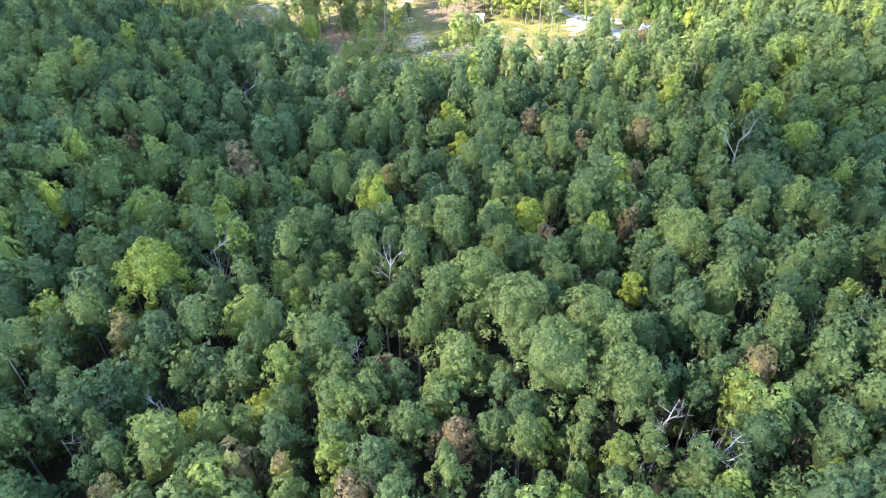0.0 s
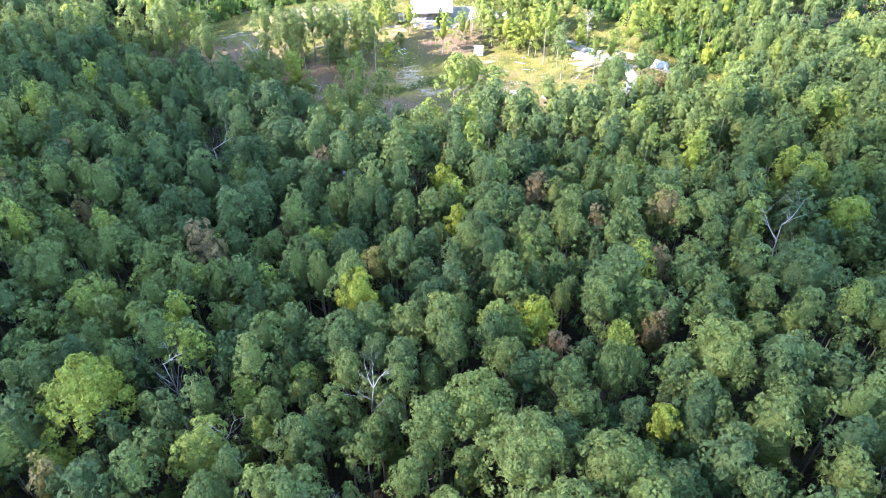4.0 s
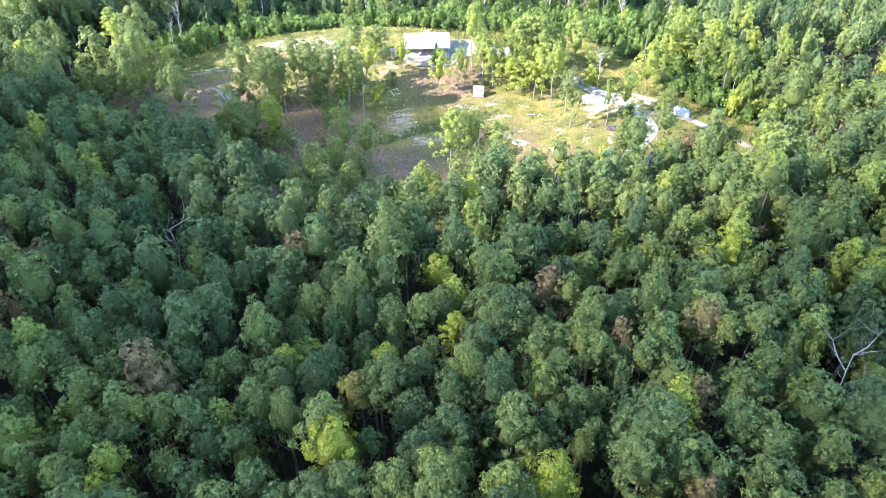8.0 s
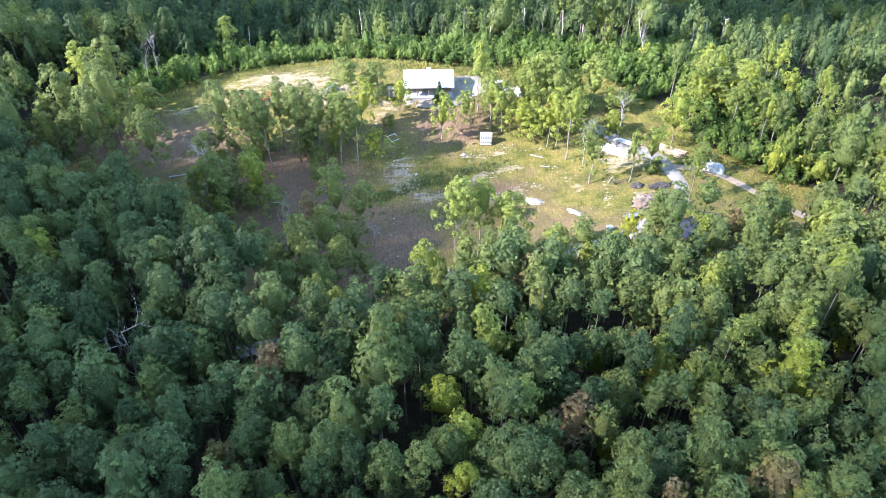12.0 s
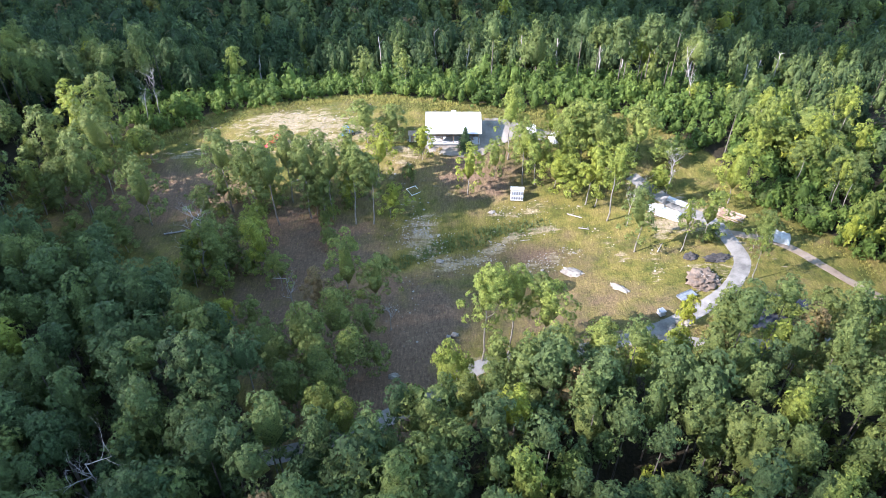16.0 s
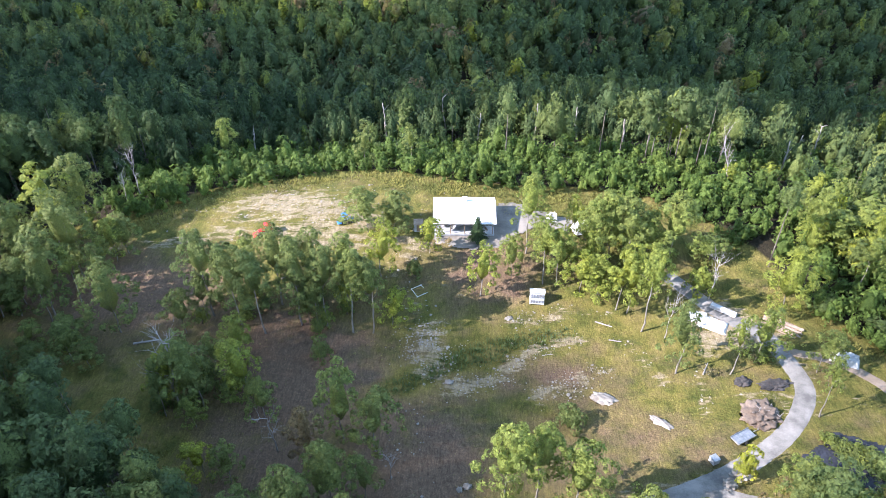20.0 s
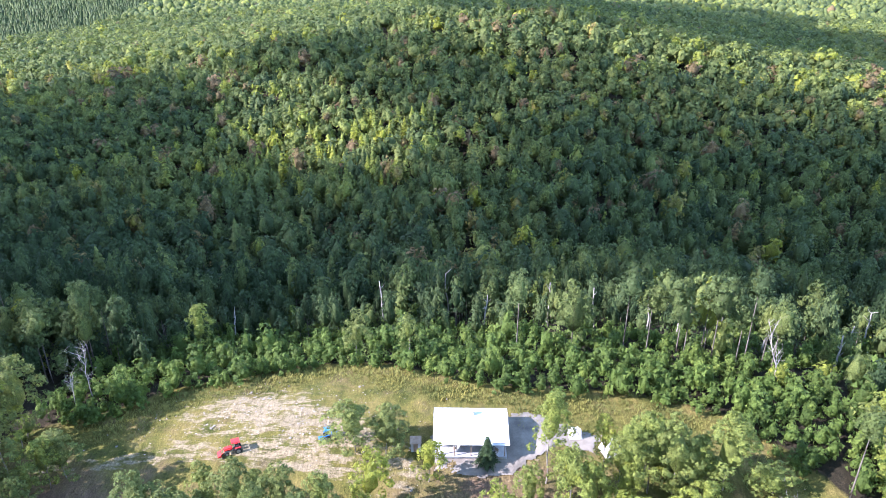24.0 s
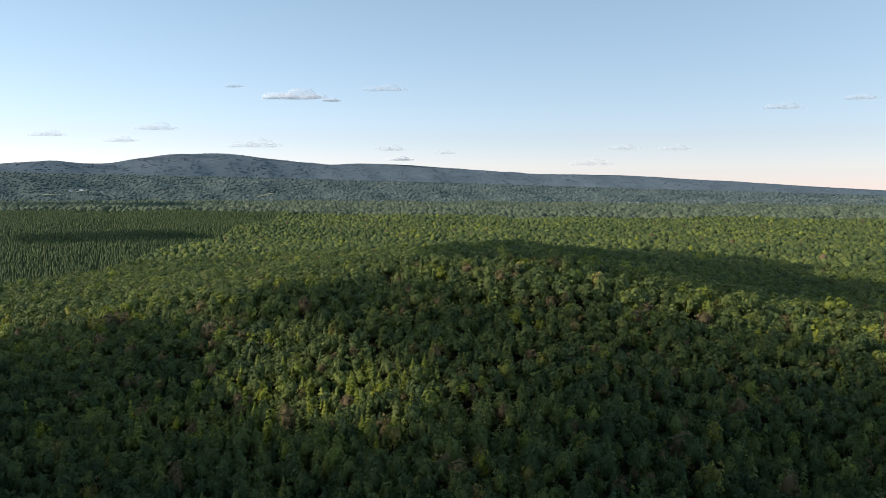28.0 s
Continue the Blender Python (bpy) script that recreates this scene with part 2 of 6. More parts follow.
def ground_material():
    m, n, l, b = nodes_of("ground")
    pos = n.new("ShaderNodeNewGeometry").outputs["Position"]

    def layer(name):
        a = n.new("ShaderNodeAttribute")
        a.attribute_name = name
        return a.outputs["Fac"]

    def edged(fac, scale, amount, low, high, where=None):
        t = noise_node(n, l, scale, 6, 0.7, where or pos)
        k = n.new("ShaderNodeMath")
        k.operation = "MULTIPLY_ADD"
        l.new(t.outputs[0], k.inputs[0])
        k.inputs[1].default_value = amount
        l.new(fac, k.inputs[2])
        r = n.new("ShaderNodeMapRange")
        r.inputs[1].default_value, r.inputs[2].default_value = low + amount * 0.5, high + amount * 0.5
        l.new(k.outputs[0], r.inputs[0])
        return r.outputs[0]

    stretch = n.new("ShaderNodeMapping")
    stretch.inputs["Scale"].default_value, stretch.inputs["Rotation"].default_value = (2.6, 0.5, 1.0), (0, 0, radians(28))
    l.new(pos, stretch.inputs["Vector"])
    across = n.new("ShaderNodeMapping")
    across.inputs["Scale"].default_value = (0.55, 1.5, 1.0)
    l.new(pos, across.inputs["Vector"])
    fine = noise_node(n, l, 1.6, 6, 0.75, pos)
    mid = noise_node(n, l, 0.22, 5, 0.65, pos)
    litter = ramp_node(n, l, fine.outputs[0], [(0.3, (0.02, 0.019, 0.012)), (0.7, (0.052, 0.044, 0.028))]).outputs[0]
    green = ramp_node(n, l, mid.outputs[0], [(0.3, (0.055, 0.07, 0.016)), (0.43, (0.105, 0.108, 0.026)), (0.54, (0.153, 0.14, 0.037)), (0.7, (0.21, 0.172, 0.06))]).outputs[0]
    brown = ramp_node(n, l, fine.outputs[0], [(0.25, (0.098, 0.066, 0.043)), (0.55, (0.178, 0.124, 0.082)), (0.8, (0.25, 0.184, 0.122))]).outputs[0]
    pale = ramp_node(n, l, fine.outputs[0], [(0.3, (0.16, 0.128, 0.074)), (0.5, (0.275, 0.232, 0.148)), (0.72, (0.4, 0.352, 0.25))]).outputs[0]
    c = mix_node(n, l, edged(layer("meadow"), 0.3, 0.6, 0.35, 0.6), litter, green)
    c = mix_node(n, l, edged(layer("dry"), 0.16, 1.9, 0.22, 0.9), c, brown)
    c = mix_node(n, l, edged(layer("soil"), 0.5, 2.4, 0.52, 0.74, across.outputs[0]), c, pale)
    streak = noise_node(n, l, 1.1, 6, 0.8, stretch.outputs[0])
    c = mix_node(n, l, 1.0, c, ramp_node(n, l, streak.outputs[0], [(0.3, (0.62, 0.6, 0.58)), (0.5, (1, 1, 1)), (0.72, (1.5, 1.45, 1.35))]).outputs[0], "MULTIPLY")
    shade = ramp_node(n, l, noise_node(n, l, 5.0, 6, 0.85, pos).outputs[0], [(0.32, (0.5, 0.5, 0.5)), (0.5, (0.95, 0.95, 0.95)), (0.7, (1.6, 1.58, 1.5))]).outputs[0]
    c = mix_node(n, l, 1.0, c, shade, "MULTIPLY")
    l.new(mix_node(n, l, 1.0, c, (0.8, 0.78, 0.76), "MULTIPLY"), b.inputs["Base Color"])
    b.inputs["Roughness"].default_value = 0.95
    b.inputs["Specular IOR Level"].default_value = 0.1
    bp = n.new("ShaderNodeBump")
    bp.inputs["Strength"].default_value, bp.inputs["Distance"].default_value = 0.9, 0.35
    l.new(fine.outputs[0], bp.inputs["Height"])
    l.new(bp.outputs[0], b.inputs["Normal"])
    return m


# ---- lie of the land ----
def smooth(a, b, v):
    t = np.clip((v - a) / (b - a), 0, 1)
    return t * t * (3 - 2 * t)


def bell(v):
    return np.exp(-np.square(v))


def land(x, y):
    """Height of the ground at x, y (numbers or arrays)."""
    x, y = np.asarray(x, float), np.asarray(y, float)
    z = 2 + 0.05 * np.clip(x, -60, 60)
    z = z - 3.5 * bell((x - 12) / 30) * bell((y - 197) / 22)
    z = z + 4.5 * bell((x + 22) / 60) * bell((y - 243) / 20)
    z = z - 30 * smooth(250, 360, y)
    z = z - 8 * smooth(40, 110, x) * smooth(215, 290, y)
    z = z + 48 * bell((x + 40) / np.where(x > -40, 330, 200)) * bell((y - 640) / np.where(y < 640, 170, 500))
    z = z + 28 * smooth(900, 2500, y)
    z = z + 5 * np.sin(x / 97 + y / 160) * np.sin(y / 120 - x / 210) * smooth(330, 600, y)
    return z


def up(x, y):
    return float(land(x, y))


CLEARING = [
    (-98, 219), (-95, 229), (-81, 238), (-71, 241), (-62, 249.5), (-47, 254.5), (-35, 260), (-25, 260.5), (-11, 252.5), (2, 247),
    (14, 246), (24, 246.3), (33, 244), (40, 241), (48.5, 232), (53, 222), (56, 212), (61, 203), (66, 198), (73, 190), (81, 181), (88, 172),
    (72, 171), (62, 169), (50, 168.5), (40, 169), (30, 170), (20, 167.5), (12, 166), (0, 161.5), (-6, 156), (-14, 151), (-20, 148),
    (-23, 149), (-27, 156), (-32, 163), (-36, 168), (-42, 173.5), (-48, 179), (-56, 183), (-63, 186), (-71, 187), (-77, 190), (-86, 199), (-95, 210),
]


def to_outline(x, y, outline):
    """Signed distance from points to a closed outline: below zero inside."""
    x, y = np.asarray(x, float), np.asarray(y, float)
    best, inside = np.full(x.shape, 1e9), np.zeros(x.shape, bool)
    for (ax, ay), (bx, by) in zip(outline, outline[1:] + outline[:1]):
        dx, dy = bx - ax, by - ay
        t = np.clip(((x - ax) * dx + (y - ay) * dy) / (dx * dx + dy * dy), 0, 1)
        best = np.minimum(best, np.hypot(x - ax - t * dx, y - ay - t * dy))
        if ay != by:
            inside ^= ((ay > y) != (by > y)) & (x < dx * (y - ay) / dy + ax)
    return np.where(inside, -best, best)


def to_line(x, y, line):
    """Distance from points to an open line."""
    x, y = np.asarray(x, float), np.asarray(y, float)
    best = np.full(x.shape, 1e9)
    for (ax, ay), (bx, by) in zip(line, line[1:]):
        dx, dy = bx - ax, by - ay
        t = np.clip(((x - ax) * dx + (y - ay) * dy) / (dx * dx + dy * dy), 0, 1)
        best = np.minimum(best, np.hypot(x - ax - t * dx, y - ay - t * dy))
    return best


ROAD = [(36, 221), (40, 215.3), (44.5, 209.3), (48.9, 204.8), (51, 197.5), (50.8, 191.3), (46.3, 184.8), (39.9, 179.9), (33.2, 176.1), (26, 173.2), (18, 170.9), (10, 169.5), (2, 167.4), (-4.7, 161.3), (-11, 157.8), (-20, 153), (-34, 149)]
SPUR = [(31, 174.5), (37, 172.3), (43.5, 171.6), (50, 171.3), (60, 172)]
TRACK = [(51, 201), (57.7, 198.4), (62.2, 194.2), (65.3, 189.8), (69.4, 184.3), (78, 175)]
LANE = [(-82, 230), (-68, 231), (-55, 234), (-40, 232), (-24, 229), (-12, 229)]


DITCH = [(-15.8, 193.2), (-9.5, 196.9), (-3.8, 201.1), (1.2, 204.2), (7.3, 205.8), (15.5, 207.4)]
# worn and stony streaks of the meadow: line, half-width, strength
BARE = [
    ([(-9.5, 207.0), (-8.5, 199.5)], 4.5, 0.70), ([(5.9, 210.6), (14.8, 211.8)], 2.4, 0.55), ([(5.6, 201.0), (10.2, 204.4), (18.4, 206.4)], 2.1, 0.74),
    ([(-4.6, 194.7), (0.1, 196.3), (4.5, 199.0)], 2.7, 0.70), ([(9.4, 193.5), (13.4, 195.9), (17.3, 197.1)], 2.8, 0.67), ([(18.5, 199.6), (22.2, 198.8)], 1.5, 0.55),
    ([(26.0, 204.8), (28.2, 200.7), (30.8, 195.4)], 1.7, 0.59), ([(36.5, 196.7), (35.2, 188.9)], 1.4, 0.55), ([(36.2, 192.2), (48.0, 191.6)], 1.2, 0.55),
    ([(-10.9, 222.4), (-3.0, 215.5)], 1.0, 0.48), ([(-18.0, 228.0), (-17.0, 222.0), (-12.0, 214.0), (-10.0, 208.0)], 3.3, 0.41), ([(-12.5, 193.0), (-10.4, 183.0), (-9.0, 172.0)], 3.6, 0.30),
    ([(54.8, 198.4), (57.5, 192.2), (59.5, 185.4)], 1.0, 0.48), ([(-17.5, 233.5), (-14.5, 227.0)], 5.4, 0.55), ([(14.0, 214.0), (24.0, 212.0)], 1.8, 0.41),
]


# ---- mesh helpers ----
def fast_mesh(name, verts, tris, tint=None, materials=(), which=None, shade=False):
    """A mesh from arrays of corners and triangles."""
    me = bpy.data.meshes.new(name)
    verts, tris = np.asarray(verts, np.float32), np.asarray(tris, np.int32)
    me.vertices.add(len(verts))
    me.vertices.foreach_set("co", verts.ravel())
    me.loops.add(tris.size)
    me.loops.foreach_set("vertex_index", tris.ravel())
    me.polygons.add(len(tris))
    me.polygons.foreach_set("loop_start", np.arange(0, tris.size, 3, dtype=np.int32))
    if which is not None:
        me.polygons.foreach_set("material_index", np.asarray(which, np.int32))
    me.polygons.foreach_set("use_smooth", np.full(len(tris), shade))
    if tint is not None:
        me.attributes.new("tint", "FLOAT", "POINT").data.foreach_set("value", np.asarray(tint, np.float32))
    for m in materials:
        me.materials.append(m)
    me.update(calc_edges=True)
    return me


def part(name, bm, material, parent, label=""):
    """Links a bmesh as one mesh object under a thing or a part."""
    me = bpy.data.meshes.new(name)
    bm.to_mesh(me)
    bm.free()
    me.materials.append(material)
    ob = new(name, me)
    ob.parent = parent
    return tagged(ob, label)


def box(w, d, h, at=(0, 0, 0), bevel=0.0, turn=None):
    """A box w x d x h that stands on at, with bevelled edges."""
    bm = bmesh.new()
    bmesh.ops.create_cube(bm, size=1, matrix=Matrix.Diagonal((w, d, h, 1)))
    if bevel:
        bmesh.ops.bevel(bm, geom=bm.edges[:], offset=bevel, segments=2, affect="EDGES")
    bmesh.ops.translate(bm, vec=(0, 0, h / 2), verts=bm.verts)
    if turn is not None:
        bmesh.ops.transform(bm, matrix=turn, verts=bm.verts)
    bmesh.ops.translate(bm, vec=at, verts=bm.verts)
    return bm


def rod(a, b, r1, r2=None, sides=8):
    """A tapered round bar from a to b."""
    a, b = Vector(a), Vector(b)
    bm = bmesh.new()
    bmesh.ops.create_cone(bm, cap_ends=True, segments=sides, radius1=r1, radius2=r1 if r2 is None else r2, depth=(b - a).length)
    m = Matrix.Translation((a + b) / 2) @ (b - a).to_track_quat("Z", "Y").to_matrix().to_4x4()
    bmesh.ops.transform(bm, matrix=m, verts=bm.verts)
    return bm


def joined(*many):
    out = bmesh.new()
    for bm in many:
        me = bpy.data.meshes.new("x")
        bm.to_mesh(me)
        bm.free()
        out.from_mesh(me)
        bpy.data.meshes.remove(me)
    return out


def lump(rx, ry, rz, seed, rough=0.35, scale=0.6, sub=3, flat=True):
    """An uneven boulder or heap; flat: its foot is cut level."""
    bm = bmesh.new()
    bmesh.ops.create_icosphere(bm, subdivisions=sub, radius=1)
    for v in bm.verts:
        k = 1 + rough * noise.fractal(v.co * (1.0 / scale) + Vector((seed * 7.3, seed, 0)), 1.0, 2.0, 4)
        v.co = Vector((v.co.x * rx * k, v.co.y * ry * k, v.co.z * rz * k))
        if flat and v.co.z < -0.12 * rz:
            v.co.z = -0.12 * rz
    return bm


def thing(name, at, turn=0.0, label="", category="", group="", kind=""):
    ob = new(name)
    ob.matrix_world = pose(*at, 0, 0, turn)
    ob.empty_display_size = 0.2
    return tagged(ob, label, category, group, kind)


def ribbon(name, line, width, material, lift, label, category, seed=0):
    """A way that lies on the ground along a line, with uneven edges."""
    pts = np.array(line, float)
    t = np.arange(len(pts))
    fine = np.linspace(0, len(pts) - 1, (len(pts) - 1) * 10 + 1)
    # Catmull-Rom through the points
    p = np.vstack([2 * pts[0] - pts[1], pts, 2 * pts[-1] - pts[-2]])
    out = []
    for f in fine:
        i = min(int(f), len(pts) - 2)
        u = f - i
        a, b, c, d = p[i], p[i + 1], p[i + 2], p[i + 3]
        out.append(0.5 * (2 * b + (c - a) * u + (2 * a - 5 * b + 4 * c - d) * u * u + (3 * b - a - 3 * c + d) * u ** 3))
    out = np.array(out)
    way = np.gradient(out, axis=0)
    way /= np.linalg.norm(way, axis=1)[:, None]
    side = np.stack([way[:, 1], -way[:, 0]], 1)
    rng = np.random.default_rng(seed)
    wl_, wr_ = (np.convolve(rng.normal(0, 0.35, len(out) + 4), np.ones(5) / 5, "valid") for _ in range(2))
    cols = []
    for k in np.linspace(-0.5, 0.5, 9):
        w = width * k + np.where(k < -0.4, -wl_, 0) + np.where(k > 0.4, wr_, 0)
        q = out + side * w[:, None]
        rut = -0.03 * np.exp(-((abs(k) - 0.24) / 0.08) ** 2)
        z = land(q[:, 0], q[:, 1]) + lift + rut - (0.12 if abs(k) > 0.4 else 0)
        cols.append(np.column_stack([q, z]))
    v = np.stack(cols, 1)
    n, m = v.shape[:2]
    idx = np.arange(n * m).reshape(n, m)
    a, b, c, d = idx[:-1, :-1], idx[:-1, 1:], idx[1:, 1:], idx[1:, :-1]
    tris = np.concatenate([np.stack([a, b, c], -1).reshape(-1, 3), np.stack([a, c, d], -1).reshape(-1, 3)])
    ob = new(name, fast_mesh(name, v.reshape(-1, 3), tris, None, [material], None, True))
    return tagged(ob, label, category, kind="structure")


def patch(outline, lift, rough, seed, centre=(0, 0, 0)):
    """A thin uneven layer on the ground inside an outline, as arrays of corners and triangles."""
    o = np.array(outline, float)
    (x0, y0), (x1, y1) = o.min(0) - 0.5, o.max(0) + 0.5
    gx, gy = np.meshgrid(np.arange(x0, x1 + 0.25, 0.25), np.arange(y0, y1 + 0.25, 0.25))
    rng = np.random.default_rng(seed)
    d = to_outline(gx.ravel(), gy.ravel(), list(outline)).reshape(gx.shape) + 0.35 * np.sin(gx * 1.9 + np.sin(gy * 1.3)) * np.sin(gy * 2.3) + rng.normal(0, 0.06, gx.shape)
    z = land(gx, gy) + lift + rng.normal(0, rough, gx.shape) - 0.08 * (d > -0.5)
    idx = np.arange(gx.size).reshape(gx.shape)
    ok = (d[:-1, :-1] < 0) & (d[1:, 1:] < 0) & (d[:-1, 1:] < 0) & (d[1:, :-1] < 0)
    a, b, c, e = (q[ok] for q in (idx[:-1, :-1], idx[:-1, 1:], idx[1:, 1:], idx[1:, :-1]))
    return np.column_stack([gx.ravel(), gy.ravel(), z.ravel()]) - centre, np.concatenate([np.stack([a, b, c], -1), np.stack([a, c, e], -1)])


# ---- ground ----
def steps(fine_from, fine_to, step, low, high, grow=1.18):
    mid = list(np.arange(fine_from, fine_to + 0.1, step))
    a, s = fine_to, step
    while a < high:
        s = min(s * grow, 260)
        a += s
        mid.append(a)
    b, s = fine_from, step
    while b > low:
        s = min(s * grow, 260)
        b -= s
        mid.insert(0, b)
    return np.array(mid)


def build_ground():
    xs, ys = steps(-104, 92, 1.0, -5200, 5200), steps(144, 268, 1.0, -4500, 5600)
    gx, gy = np.meshgrid(xs, ys, indexing="xy")
    x, y = gx.ravel(), gy.ravel()
    z = land(x, y)
    d = to_outline(x, y, CLEARING)
    near = smooth(30, 5, d) * smooth(2.5, 6, np.minimum(to_line(x, y, ROAD), np.minimum(to_line(x, y, SPUR), to_line(x, y, TRACK))))
    z = z + near * (0.12 * np.sin(x * 0.9 + np.sin(y * 0.5)) * np.sin(y * 0.8) + 0.08 * np.sin(x * 0.31 - y * 0.23))
    nx, ny = len(xs), len(ys)
    idx = np.arange(nx * ny).reshape(ny, nx)
    a, b, c, e = idx[:-1, :-1], idx[:-1, 1:], idx[1:, 1:], idx[1:, :-1]
    tris = np.concatenate([np.stack([a, b, c], -1).reshape(-1, 3), np.stack([a, c, e], -1).reshape(-1, 3)])
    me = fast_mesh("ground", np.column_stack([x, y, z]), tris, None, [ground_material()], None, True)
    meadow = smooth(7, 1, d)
    far = smooth(2000, 3200, y) * 0.5
    dry = 0.95 * bell((x + 32) / 16) * bell((y - 199) / 12) + 0.75 * bell((x + 8) / 8) * bell((y - 178) / 16) + 0.85 * bell((x - 2) / 15) * bell((y - 223) / 9)
    dry += 0.35 * bell((x - 20) / 16) * bell((y - 181) / 10) + 0.8 * bell((x + 66) / 25) * bell((y - 215) / 12) + 0.5 * bell((x + 80) / 16) * bell((y - 222) / 8)
    dry += 0.7 * bell((x + 10) / 7) * bell((y - 160) / 7) + 0.17 - 0.5 * bell(to_line(x, y, DITCH) / 3.0) + 0.55 * bell((x - 12) / 10) * bell((y - 199) / 5) + 0.15 * bell((x - 10) / 30) * bell((y - 185) / 16)
    dry += 0.75 * bell((x + 30) / 15) * bell((y - 176) / 14) + 0.7 * bell((x + 18) / 9) * bell((y - 160) / 10)
    soil = 0.8 * bell((x + 44) / 19) * bell((y - 244) / 8) + 0.65 * bell((x + 26) / 12) * bell((y - 236) / 5) + 0.7 * bell((x - 42) / 9) * bell((y - 206) / 7)
    soil += 0.58 * bell(to_line(x, y, ROAD) / 3.4) + 0.55 * bell(to_line(x, y, LANE) / 3) + 0.35 * bell((x - 2) / 12) * bell((y - 230) / 6)
    for line, wide, strength in BARE:
        soil = np.maximum(soil, strength * bell(to_line(x, y, line) / wide))
    for name, value in (("meadow", meadow + far), ("dry", dry * meadow), ("soil", soil * meadow)):
        me.attributes.new(name, "FLOAT", "POINT").data.foreach_set("value", value.astype(np.float32))
    tagged(new("ground", me), "uneven ground of leaf litter, dry meadow grass and pale bare soil", "ground", kind="structure")


build_ground()
ribbon("gravel_road", ROAD, 3.4, GRAVEL, 0.07, "pale grey gravel drive that bends through the meadow", "road", 1)
ribbon("gravel_spur", SPUR, 2.6, GRAVEL, 0.05, "grey gravel side drive below the vegetable plot", "road", 2)
YARD = ((-6.5, 228.4), (-1, 227.6), (4, 228.4), (6.6, 231), (12, 234.2), (18, 233), (20, 237), (14, 239.5), (9.5, 242), (4, 242.6), (2.5, 240.2), (-5, 240.0), (-9.5, 238.5), (-10.5, 233), (-9, 229))
tagged(new("gravel_yard", fast_mesh("gravel_yard", *patch(YARD, 0.16, 0.015, 22), None, [YARDSTONE], None, True)), "grey gravel yard in front of and round the cabin", "yard", kind="structure")
ribbon("dirt_track", TRACK, 2.2, DIRT, 0.06, "tan dirt track leading off into the trees", "track", 3)


# ---- trees ----
def ico(sub):
    bm = bmesh.new()
    bmesh.ops.create_icosphere(bm, subdivisions=sub, radius=1)
    v = np.array([tuple(p.co) for p in bm.verts])
    f = np.array([[p.index for p in q.verts] for q in bm.faces])
    bm.free()
    return v, f


ICO = {1: ico(1), 2: ico(2)}
OCT = np.array([(1, 0, 0), (0, 1, 0), (-1, 0, 0), (0, -1, 0), (0, 0, 1), (0, 0, -1)], float), np.array([(0, 1, 4), (1, 2, 4), (2, 3, 4), (3, 0, 4), (1, 0, 5), (2, 1, 5), (3, 2, 5), (0, 3, 5)])


def tufts(centres, normals, size, rng):
    """One small leafy triangle for each centre, tilted at random about its normal."""
    n = len(centres)
    nrm = normals + rng.normal(0, 0.34, (n, 3))
    nrm /= np.linalg.norm(nrm, axis=1)[:, None]
    side = np.cross(nrm, rng.normal(0, 1, (n, 3)))
    side /= np.linalg.norm(side, axis=1)[:, None]
    other = np.cross(nrm, side)
    s = size * rng.uniform(0.6, 1.35, (n, 1))
    k = rng.uniform(0.7, 1.2, (n, 3))
    a = centres + side * s * k[:, :1]
    b = centres + (-0.5 * side + 0.8 * other) * s * k[:, 1:2]
    c = centres + (-0.5 * side - 0.8 * other) * s * k[:, 2:]
    v = np.stack([a, b, c], 1).reshape(-1, 3)
    return v, np.arange(3 * n).reshape(n, 3)


def gather(pieces):
    vs, fs, n = [], [], 0
    for v, f in pieces:
        vs.append(v)
        fs.append(f + n)
        n += len(v)
    return np.concatenate(vs), np.concatenate(fs)


